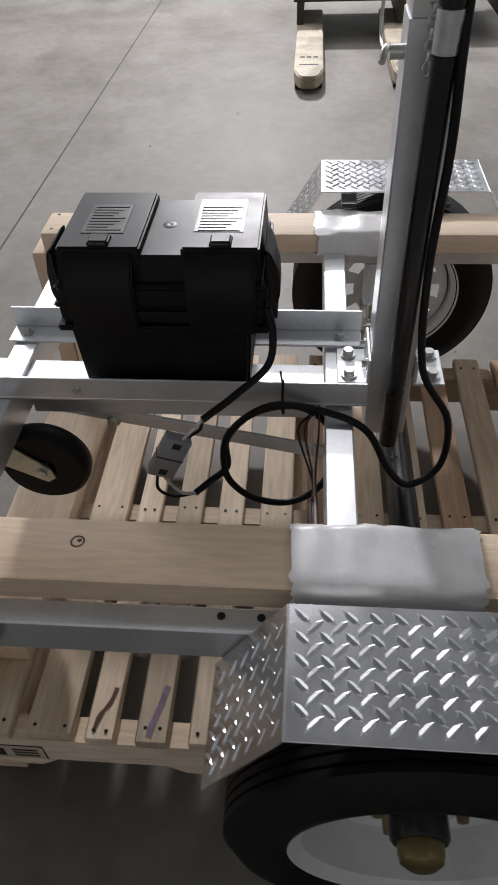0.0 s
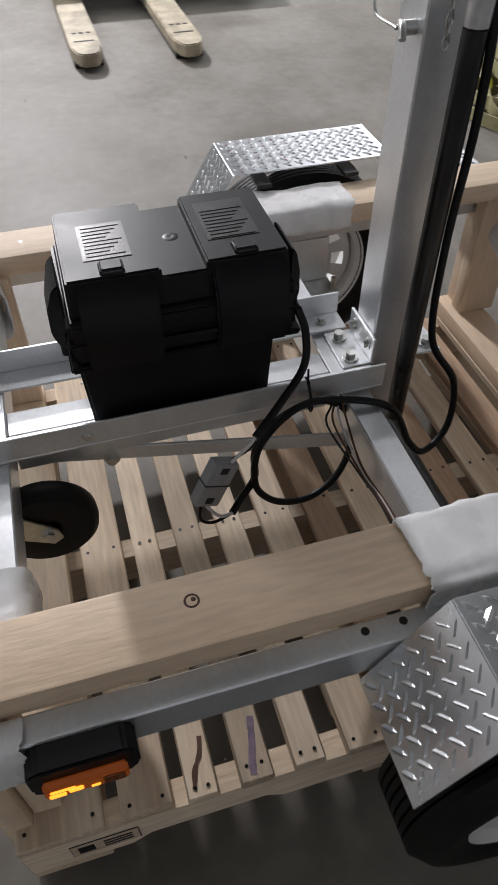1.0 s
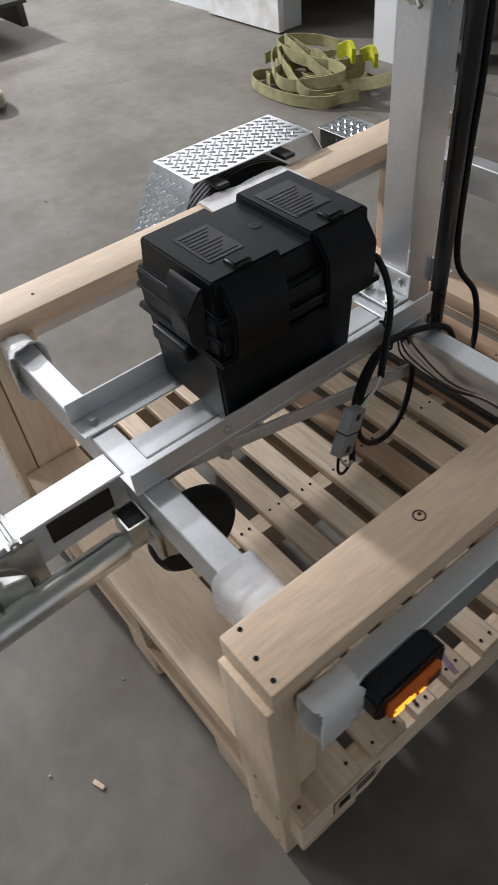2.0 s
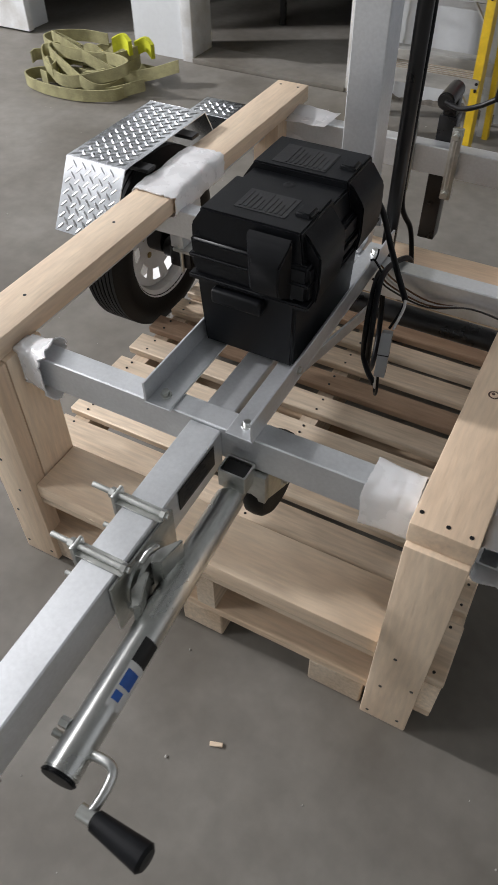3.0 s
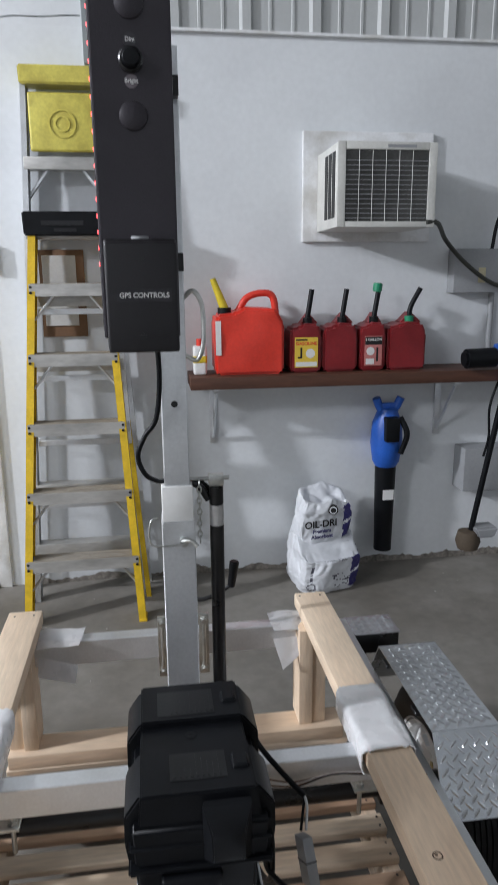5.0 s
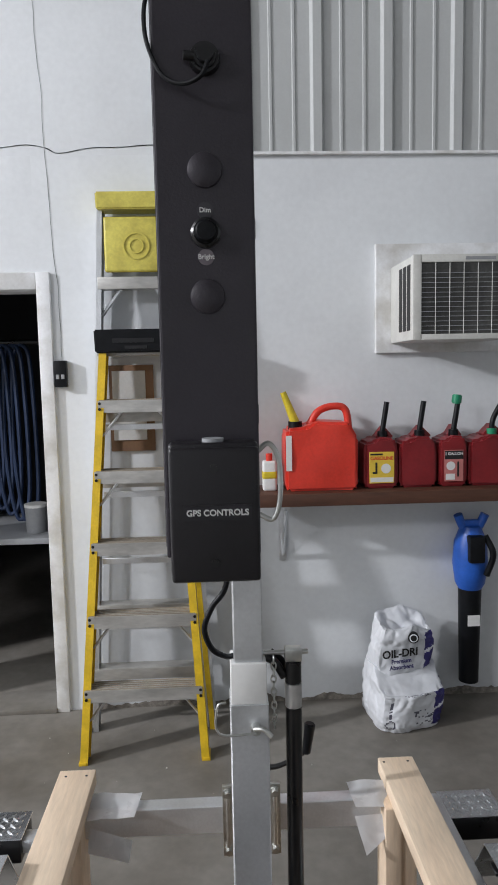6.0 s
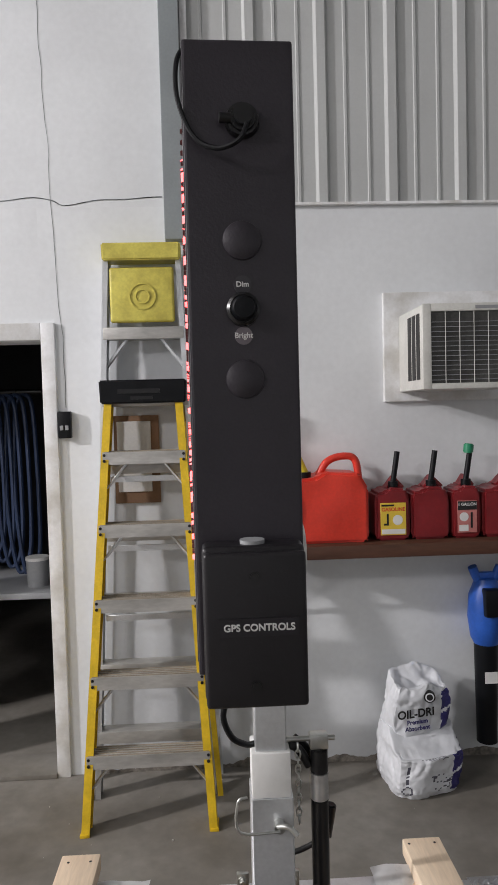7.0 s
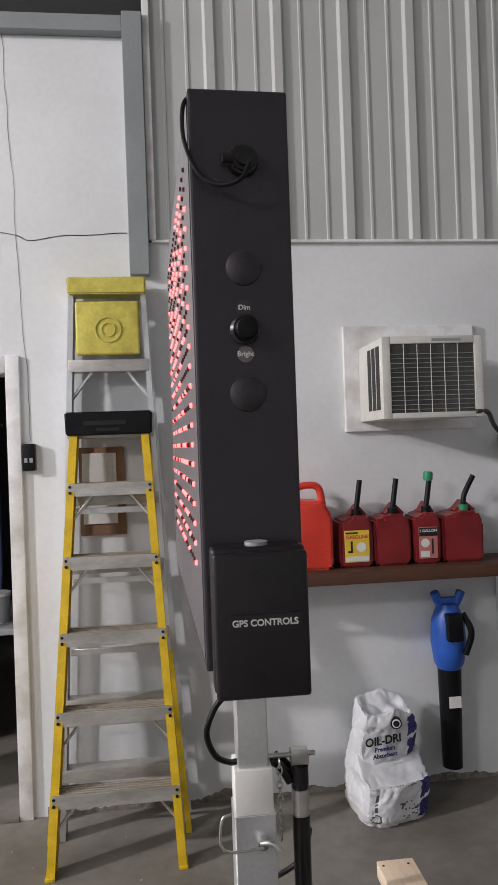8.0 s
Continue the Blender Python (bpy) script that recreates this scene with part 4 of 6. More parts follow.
# ---- jack under the tongue ----
jack = thing("tongue_jack", (0.075, -0.2, 0.42), "zinc-plated swivel jack folded flat along the tongue", "jack")
JA, JB = Vector((0.063, 0.05, 0.443)), Vector((0.093, -0.428, 0.456))
part("outer_tube", rod(JA.lerp(JB, 0.08), JB, 0.0225, seg=32, bevel=0.002), CHROME, jack)
part("inner_tube", rod(JA.lerp(JB, -0.05), JA.lerp(JB, 0.082), 0.018, seg=28), CHROME, jack)
part("end_cap", rod(JB, JB.lerp(JA, -0.012), 0.0228, seg=32, bevel=0.002), PLASTIC, jack)
d = (JB - JA).normalized()
STICKER = surface("blue_sticker", (0.03, 0.13, 0.5), 0.4)


def patch(a, b, lo, hi, material):
    """A sticker that covers part of the tube's round."""
    bm = bmesh.new()
    u = d.cross(Vector((0, 0, 1))).normalized()
    w = u.cross(d)
    rows = [[bm.verts.new(JA + d * t + (u * math.cos(radians(g)) + w * math.sin(radians(g))) * (0.0228 if material is not STICKER else 0.0231)) for g in range(lo, hi + 1, 6)] for t in (a, b)]
    for p, q, r, t in zip(rows[0], rows[0][1:], rows[1][1:], rows[1]):
        bm.faces.new((p, q, r, t))
    part("tube_sticker", bm, material, jack)


patch(0.335, 0.395, 112, 180, PAPER)
patch(0.30, 0.335, 112, 180, INK_HOLE_BLACK)
patch(0.345, 0.368, 118, 166, STICKER)
patch(0.374, 0.386, 118, 148, STICKER)
c0 = JB - d * 0.035
part("crank_bolt", rod(c0 + Vector((-0.035, 0, 0)), c0 + Vector((0.036, 0, 0)), 0.005), ZINC, jack)
part("crank_bolt", rod(c0 + Vector((-0.03, 0.012, 0.012)), c0 + Vector((-0.018, 0.012, 0.012)), 0.007, seg=6), ZINC, jack)
crank = part("crank_arm", cable([c0 + Vector((0.018, 0, 0)), c0 + Vector((0.045, 0, 0.004)), c0 + Vector((0.054, -0.008, 0)), c0 + Vector((0.055, -0.03, -0.006)), c0 + Vector((0.052, -0.05, -0.012))], 0.0062), CHROME, jack)
h0 = c0 + Vector((0.052, -0.052, -0.012))
part("crank_eye", rod(h0 + Vector((-0.012, 0, 0)), h0 + Vector((0.008, 0, 0)), 0.009), ZINC, crank)
part("crank_handle", lathe([(0.008, 0.0), (0.012, 0.004), (0.016, 0.06), (0.017, 0.072), (0.013, 0.076), (0, 0.077)], h0 + Vector((0.006, 0, 0)), (1, -0.08, 0.05), 24), PLASTIC, crank)
# swivel plates and clamps on the tongue
part("swivel_plate", block(0.030, 0.0345, -0.235, -0.09, 0.415, 0.516, 0.002), ZINC, jack)
disc = part("swivel_disc", lathe([(0.046, 0.0), (0.046, 0.004), (0.034, 0.005), (0.032, 0.010), (0.018, 0.011), (0.016, 0.006), (0.0, 0.006)], (0.0346, -0.165, 0.462), (1, 0, 0), 40), ZINC, jack)
part("pivot_rivet", rod((0.040, -0.165, 0.462), (0.049, -0.165, 0.462), 0.010, bevel=0.002), ZINC, disc)
part("tube_wing", prism([(0.0455, -0.150), (0.066, -0.120), (0.070, -0.122), (0.062, -0.165), (0.050, -0.172)], "z", 0.425, 0.505, 0.0015), ZINC, jack)
part("tube_wing", prism([(0.0455, -0.185), (0.052, -0.178), (0.069, -0.225), (0.064, -0.235), (0.047, -0.215)], "z", 0.415, 0.497, 0.0015), ZINC, jack)
part("spring_pull", cable([(0.05, -0.150, 0.515), (0.046, -0.166, 0.520), (0.042, -0.18, 0.512)], 0.004), ZINC, jack)
for y in (-0.115, -0.206):
    dz = 0.04 * (y - 0.05)
    clamp = part("clamp_plate", block(-0.040, -0.034, y - 0.012, y + 0.012, 0.435 + dz, 0.548 + dz, 0.002), ZINC, jack)
    for z in (0.541 + dz, 0.447 + dz):
        part("clamp_bolt", rod((-0.078, y, z), (0.046, y, z), 0.0042, seg=12), ZINC, clamp)
        part("nut", rod((-0.0475, y, z), (-0.0402, y, z), 0.008, seg=6), ZINC, clamp, smooth=False)
        part("nut", rod((0.0345, y, z), (0.0415, y, z), 0.008, seg=6), ZINC, clamp, smooth=False)
    part("top_strap", block(-0.0335, 0.0385, y - 0.011, y + 0.011, 0.5352 + dz, 0.5367 + dz, 0.0005, 1), ZINC, clamp)
part("tube_plate", block(0.0295, 0.0305, -0.068, 0.03, 0.485, 0.525), INK_HOLE_BLACK, trailer, "black data plate")
for i in range(4):
    part("plate_print", block(0.0303, 0.0309, -0.06 + 0.004 * i, 0.012 - 0.01 * (i % 2), 0.491 + i * 0.008, 0.493 + i * 0.008), GREYLABEL, trailer)
# caster wheel at the foot of the jack
cw = Vector((0.083, 0.116, 0.406))
fork = part("caster_fork", block(0.045, 0.108, 0.045, 0.06, 0.415, 0.475, 0.003), ZINC, jack)
for x in (0.05, 0.106):
    part("fork_arm", prism([(0.05, 0.45), (0.06, 0.475), (0.13, 0.41), (0.135, 0.39), (0.12, 0.38), (0.05, 0.42)], "x", x - 0.002, x + 0.002, 0.0008), surface("cream_zinc_%d" % (x * 1000), (0.66, 0.63, 0.5), 0.35, 0.7), fork)
cast = part("caster_tyre", lathe([(0.02, -0.018), (0.045, -0.02), (0.066, -0.019), (0.073, -0.012), (0.0745, 0.0), (0.073, 0.012), (0.066, 0.019), (0.045, 0.02), (0.02, 0.018)], cw, (1, 0, 0), 48), RUBBER, jack)
part("caster_axle", rod(cw - Vector((0.035, 0, 0)), cw + Vector((0.03, 0, 0)), 0.006), ZINC, cast)
bolt(cw + Vector((0.023, 0, 0)), (1, 0, 0), 0.009, 0.01, cast)

part("mount_socket", hollow(0.041, 0.088, 0.018, 0.0535, 0.457, 0.492, "z", 0.003), ZINC, jack)
part("socket_plug", block(0.0445, 0.0845, 0.0215, 0.050, 0.460, 0.488, 0.002), INK_HOLE_BLACK, jack)

# ---- coupler, chains and wiring at the tongue's end ----
coup = thing("coupler", (0.002, -0.6, 0.46), "zinc coupler with a lever at the tongue's end", "coupler")
part("coupler_body", nosed(block(-0.031, 0.036, -0.70, -0.505, 0.536, 0.541, 0.002)), ZINC, coup)
part("coupler_side", nosed(block(-0.031, -0.0265, -0.70, -0.51, 0.455, 0.536, 0.002)), ZINC, coup)
part("coupler_side", nosed(block(0.0315, 0.036, -0.70, -0.51, 0.455, 0.536, 0.002)), ZINC, coup)
part("lever", nosed(cable([(-0.03, -0.56, 0.545), (-0.03, -0.60, 0.565), (0.03, -0.61, 0.562), (0.035, -0.57, 0.546)], 0.006)), ZINC, coup)
bolt((0.002, -0.525, 0.5185), (0, 0, 1), 0.006, 0.009, coup)
bolt((-0.031, -0.53, 0.487), (-1, 0, 0), 0.007, 0.016, coup)
chain = thing("safety_chain", (0.02, -0.57, 0.5), "bright safety chain heaped on the coupler", "chain")
for i in range(44):
    t = i / 43
    p = Vector((0.004 + (0.045 + 0.012 * math.sin(5 * t)) * math.cos(19 * t), -0.545 - 0.10 * t, 0.527 - 0.004 * t + 0.012 * abs(math.sin(11 * t))))
    q = Euler((i * 1.57, 0.5 * math.sin(i), i * 0.9)).to_matrix()
    part("link", cable([p + q @ Vector((0.0135 * math.cos(a), 0.0065 * math.sin(a), 0)) for a in [k * math.pi / 5 for k in range(11)]], 0.0024, n=2, seg=6), CHROME, chain)
loom = thing("wire_loom", (0.0, -0.49, 0.46), "bundle of coloured trailer wires round the tongue", "wiring")
for i in range(9):
    y = -0.474 - 0.0034 * i + 0.007 * math.sin(i * 2.3)
    o = 0.003 + 0.0025 * (i % 3)
    w = 0.010 * math.sin(i * 4.1)
    part("wire", nosed(cable([(-0.024 - o, y + w, 0.47), (-0.0245 - o, y + w, 0.53), (-0.018, y + w, 0.535 + o), (0.003, y, 0.536 + o), (0.022, y - w, 0.535 + o), (0.0295 + o, y - w, 0.53), (0.029 + o, y - w, 0.47)], 0.0018, n=4, seg=6)), WIRES[(0, 3, 2, 0, 4)[i % 5]], loom)

# ---- cable and connector by the battery ----
lead = thing("battery_lead", (0.10, 0.5, 0.4), "coiled black battery lead tied to the bar, with a grey plug", "cable")


def ring_at(a, grow=1.0):
    """A place on the hanging coil, by its angle."""
    c, u, v = Vector((0.104, 0.502, 0.456)), Vector((-0.015, 0.083, -0.006)), Vector((-0.006, 0.0, 0.098))
    return c + (u * math.cos(a) + v * math.sin(a)) * grow


part("coil", cable([(0.088, 0.484, 0.71), (0.100, 0.492, 0.68), (0.118, 0.486, 0.64), (0.150, 0.445, 0.615), (0.182, 0.402, 0.597)], 0.0052), PLASTIC, lead)
turns = [ring_at(math.pi * (1.06 - k / 6), 1 + 0.025 * math.sin(k * 1.7)) + Vector((0.0007 * k, 0, 0)) for k in range(13)]
part("coil", cable([(0.16, 0.375, 0.425), (0.14, 0.395, 0.43)] + turns + [ring_at(math.pi * 0.82, 1.07) + Vector((0.012, 0, 0)), ring_at(math.pi * 0.55, 1.09) + Vector((0.012, 0, 0)),
                    (0.11, 0.565, 0.552), (0.124, 0.625, 0.53), (0.124, 0.665, 0.45), (0.12, 0.70, 0.415), (0.1, 0.745, 0.44), (0.085, 0.745, 0.52), (0.07, 0.7, 0.60), (0.073, 0.685, 0.75), (0.074, 0.687, 0.9), (0.072, 0.683, 1.0), (0.055, 0.685, 1.06), (0.03, 0.69, 1.085)], 0.0054), PLASTIC, lead)
part("cable_tie", cable([(0.083, 0.505, 0.585), (0.091, 0.505, 0.586), (0.110, 0.505, 0.560), (0.106, 0.506, 0.543), (0.090, 0.506, 0.548)], 0.0022, n=4, seg=6), PLASTIC, lead)
part("tie_tail", cable([(0.091, 0.505, 0.586), (0.095, 0.503, 0.60), (0.096, 0.502, 0.612)], 0.0016, n=3, seg=6), PLASTIC, lead)
part("bare_wire", cable([(0.182, 0.402, 0.597), (0.184, 0.392, 0.585), (0.178, 0.372, 0.556)], 0.0024), WIRES[2], lead)
part("bare_wire", cable([(0.182, 0.402, 0.597), (0.178, 0.396, 0.575), (0.170, 0.376, 0.552)], 0.0024), PLASTIC, lead)
part("bare_wire", cable([(0.16, 0.375, 0.425), (0.168, 0.355, 0.435), (0.172, 0.336, 0.470), (0.174, 0.333, 0.492)], 0.0024), WIRES[2], lead)
part("bare_wire", cable([(0.16, 0.375, 0.425), (0.172, 0.345, 0.43), (0.180, 0.325, 0.455), (0.177, 0.328, 0.490)], 0.0024), PLASTIC, lead)
pm = Matrix.Translation((0.175, 0.348, 0.521)) @ pose(0, 0, 0, -28, 0, 12)
plug = part("plug", turned(block(-0.009, 0.009, -0.019, 0.019, -0.037, 0.037, 0.002), pm), GREYPLASTIC, lead, "grey plastic battery plug")
part("plug_seam", turned(block(-0.0096, 0.0096, -0.0194, 0.0194, -0.001, 0.001), pm), INK_HOLE_BLACK, plug)
for z in (-0.026, 0.026):
    # Black pads for the shade inside the plug's openings.
    part("plug_mouth", turned(block(0.0088, 0.0094, -0.006, 0.006, z - 0.005, z + 0.005), pm), INK_HOLE_BLACK, plug)

# ---- brace, wires and bolts under the frame ----
bx, by = Vector((-0.005, 0.098, 0.456)), Vector((0.086, 0.60, 0.440))
run = (by - bx)
bm = block(0, run.length, -0.003, 0.003, -0.013, 0.013, 0.001, 1)
part("diagonal_brace", turned(bm, Matrix.Translation(bx) @ run.to_track_quat("X", "Z").to_matrix().to_4x4()), ALU, trailer)
bolt((0.030, 0.226, 0.452), (1, -0.18, 0), 0.008, 0.010, trailer)
for i in range(4):
    y = 0.558 - 0.004 * i
    part("loose_wire", cable([(0.088, y, 0.545 - 0.006 * i), (0.12, y - 0.006 * i, 0.52), (0.19, y - 0.004 + 0.003 * i, 0.50 - 0.004 * i), (0.27, y, 0.505 + 0.003 * i), (0.36, y + 0.003, 0.50), (0.42, y + 0.004, 0.495)], 0.0017, n=5, seg=6), WIRES[(3, 2, 3, 4)[i]], trailer)
for y in (0.449, 0.494):
    part("rivet_hole", rod((0.437, y, 0.5345), (0.437, y, 0.5362), 0.0048, seg=16), INK_HOLE_BLACK, trailer)

# ---- rear crank jack ----
rj = thing("rear_crank_jack", (0.02, 1.18, 0.25), "black crank jack on zinc brackets at the rear bar", "jack")
part("jack_tube", block(0.0, 0.045, 1.165, 1.21, 0.26, 0.585, 0.004), BLACKSTEEL, rj)
part("gear_head", rod((0.022, 1.11, 0.637), (0.022, 1.20, 0.637), 0.02, bevel=0.003), BLACKSTEEL, rj)
part("jack_neck", block(0.006, 0.04, 1.165, 1.2, 0.585, 0.63, 0.006), BLACKSTEEL, rj)
carm = part("crank_arm", cable([(0.022, 1.11, 0.637), (0.06, 1.1, 0.632), (0.10, 1.1, 0.645), (0.138, 1.1, 0.668)], 0.006), BLACKSTEEL, rj)
part("crank_handle", rod((0.138, 1.1, 0.662), (0.148, 1.1, 0.735), 0.010, 0.013, bevel=0.003), PLASTIC, carm)
for x in (-0.046, 0.064):
    b = part("bracket", block(x - 0.013, x + 0.013, 1.107, 1.1185, 0.41, 0.585, 0.002), ZINC, rj)
    for z in (0.425, 0.568):
        bolt((x, 1.107, z), (0, -1, 0), 0.008, 0.012, b)
    part("long_bolt", rod((x, 1.10, 0.44), (x, 1.10, 0.56), 0.005), ZINC, b)

# ---- ladders ----
lad = thing("step_ladder", (-0.37, 2.4, 0), "yellow fibreglass step ladder with grey worn treads", "ladder")
FY = lambda z: 2.245 + 0.17 * z
LX = lambda z: -0.627 + 0.060 * z
RX = lambda z: -0.113 - 0.060 * z


def channel(a, b, w, t, sgn, f=0.022):
    """A ladder rail of C section from a to b, its web across y."""
    a, b = Vector(a), Vector(b)
    bm = bmesh.new()
    pts = [(0, -w / 2), (f * sgn, -w / 2), (f * sgn, -w / 2 + t), (t * sgn, -w / 2 + t), (t * sgn, w / 2 - t), (f * sgn, w / 2 - t), (f * sgn, w / 2), (0, w / 2)]
    v = [[bm.verts.new(p + Vector((q[0], q[1], 0))) for q in pts] for p in (a, b)]
    bm.faces.new(v[0])
    bm.faces.new(v[1][::-1])
    for i in range(8):
        j = (i + 1) % 8
        bm.faces.new((v[0][i], v[0][j], v[1][j], v[1][i]))
    return bm


H6 = 1.69
for s, X in ((1, LX), (-1, RX)):
    part("front_rail", channel((X(0), FY(0), 0.0), (X(H6), FY(H6), H6), 0.07, 0.004, s, 0.031), YELLOW, lad)
    part("foot_pad", block(X(0) - 0.004, X(0) + 0.026, FY(0) - 0.038, FY(0) + 0.038, 0.0, 0.012, 0.002) if s > 0 else block(X(0) - 0.026, X(0) + 0.004, FY(0) - 0.038, FY(0) + 0.038, 0.0, 0.012, 0.002), YELLOW, lad)
    xr = -0.665 if s > 0 else -0.09
    part("rear_rail", channel((xr, 2.47, 0.0), (X(H6), FY(H6) + 0.06, H6), 0.04, 0.004, s), YELLOW, lad)
for k in range(1, 6):
    z = 0.287 * k
    y = FY(z)
    st = part("step", prism([(y - 0.04, z), (y - 0.04, z - 0.05), (y - 0.036, z - 0.05), (y - 0.036, z - 0.004), (y + 0.045, z - 0.004), (y + 0.045, z - 0.03), (y + 0.049, z - 0.03), (y + 0.049, z)], "x", LX(z) + 0.005, RX(z) - 0.005), STEP, lad, smooth=False)
    for i in range(5):
        part("tread_rib", block(LX(z) + 0.01, RX(z) - 0.01, y - 0.035 + i * 0.018, y - 0.029 + i * 0.018, z, z + 0.0025), TREAD, st, smooth=False)
    for x in (LX(z) + 0.012, RX(z) - 0.012):
        for dz in (-0.012, -0.035):
            part("rivet", rod((x, FY(z + dz) - 0.034, z + dz), (x, FY(z + dz) - 0.039, z + dz), 0.006, seg=10), BLACKSTEEL, st)
    if k in (1, 2, 4, 5):
        for x, s in ((LX(z), 1), (RX(z), -1)):
            part("brace", cable([(x + s * 0.012, y + 0.01, z - 0.15), (x + s * 0.11, y + 0.02, z - 0.03)], 0.006, n=1, seg=6), ALU, st)
    part("rear_brace", block(LX(z) + 0.02, RX(z) - 0.02, 2.47 + (z / H6) * 0.09 - 0.004, 2.47 + (z / H6) * 0.09 + 0.004, z - 0.13, z - 0.105, 0.001, 1), ALU, lad)
cap = part("top_cap", tapered(LX(H6) - 0.02, RX(H6) + 0.02, FY(H6) - 0.06, FY(H6) + 0.1, H6 - 0.06, H6 + 0.035, 0.003, 0.003, 0.006), PLASTIC, lad, "black moulded top cap")
for i in range(2):
    part("raised_print", block(-0.47 + 0.05 * i, -0.30 - 0.03 * i, FY(H6) - 0.0615, FY(H6) - 0.0595, H6 - 0.02 - 0.025 * i, H6 - 0.002 - 0.03 * i), GREYLABEL, cap)

tall = thing("tall_step_ladder", (-0.37, 2.58, 0), "tall folded aluminium step ladder with a yellow cap", "ladder")
TL = lambda z: -0.618 + 0.041 * z
TR = lambda z: -0.118 - 0.040 * z
TY = lambda z: 2.50 + 0.045 * z
H8 = 2.27
for s, X in ((1, TL), (-1, TR)):
    part("front_rail", channel((X(0), TY(0), 0.0), (X(H8), TY(H8), H8), 0.06, 0.004, s), ALU, tall)
    part("rear_rail", channel((X(0) - s * 0.03, 2.64, 0.0), (X(H8), 2.645, H8), 0.03, 0.004, s), ALU, tall)
for k in range(1, 8):
    z = 0.278 * k
    y = TY(z)
    part("step", block(TL(z) + 0.005, TR(z) - 0.005, y - 0.035, y + 0.035, z - 0.05, z, 0.003), STEP, tall)
    if k == 7:
        for x, s in ((TL(z), 1), (TR(z), -1)):
            part("brace", cable([(x + s * 0.012, y, z - 0.16), (x + s * 0.10, y, z - 0.045)], 0.008, n=1, seg=6), ALU, tall)
part("top_cap", tapered(TL(H8) - 0.004, TR(H8) + 0.004, TY(H8) - 0.06, TY(H8) + 0.05, H8 - 0.05, H8 + 0.02, 0.002, 0.002, 0.006), YELLOW_OLD, tall, "dirty yellow top cap")
shelf = part("pail_shelf", block(-0.50, -0.235, 2.55, 2.566, 1.965, 2.19, 0.012, 3), YELLOW_OLD, tall, "dirty yellow pail shelf folded up")
part("shelf_ring", lathe([(0.055, 0), (0.055, 0.004), (0.05, 0.004), (0.05, 0)], (-0.365, 2.55, 2.07), (0, -1, 0), 32), YELLOW_OLD, shelf)
part("shelf_ring", lathe([(0.03, 0), (0.03, 0.004), (0.026, 0.004), (0.026, 0)], (-0.365, 2.55, 2.07), (0, -1, 0), 32), YELLOW_OLD, shelf)
clip = thing("clip_board", (-0.38, 2.665, 1.2), "brown clipboard with papers on the wall", "clipboard")
part("board", block(-0.52, -0.325, 2.664, 2.674, 1.20, 1.58, 0.003), CARD, clip)
part("paper_sheet", block(-0.505, -0.36, 2.657, 2.6635, 1.25, 1.555, 0.001, 1), PAPER, clip)
sw = thing("wall_switch", (-0.727, 2.66, 1.49), "small black door control on the wall", "switch")
part("housing", block(-0.752, -0.698, 2.645, 2.679, 1.49, 1.605, 0.004), PLASTIC, sw)
for x in (-0.736, -0.714):
    part("button", block(x - 0.007, x + 0.007, 2.641, 2.6455, 1.525, 1.545, 0.001, 1), GREYPLASTIC, sw)
# ---- shelf on the wall ----
sh = thing("wall_shelf", (0.9, 2.55, 0.7), "dark stained plank shelf on steel brackets", "shelf")
part("plank", block(0.12, 1.95, 2.42, 2.676, 0.975, 1.03, 0.004), BROWN, sh)
for x in (0.235, 1.36):
    b = part("bracket", block(x - 0.015, x + 0.015, 2.664, 2.678, 0.68, 0.974, 0.002), ALU, sh)
    part("bracket_arm", block(x - 0.015, x + 0.015, 2.44, 2.664, 0.96, 0.974, 0.002), ALU, b)
    part("bracket_brace", cable([(x, 2.66, 0.71), (x, 2.47, 0.955)], 0.008, n=1, seg=4), ALU, b)


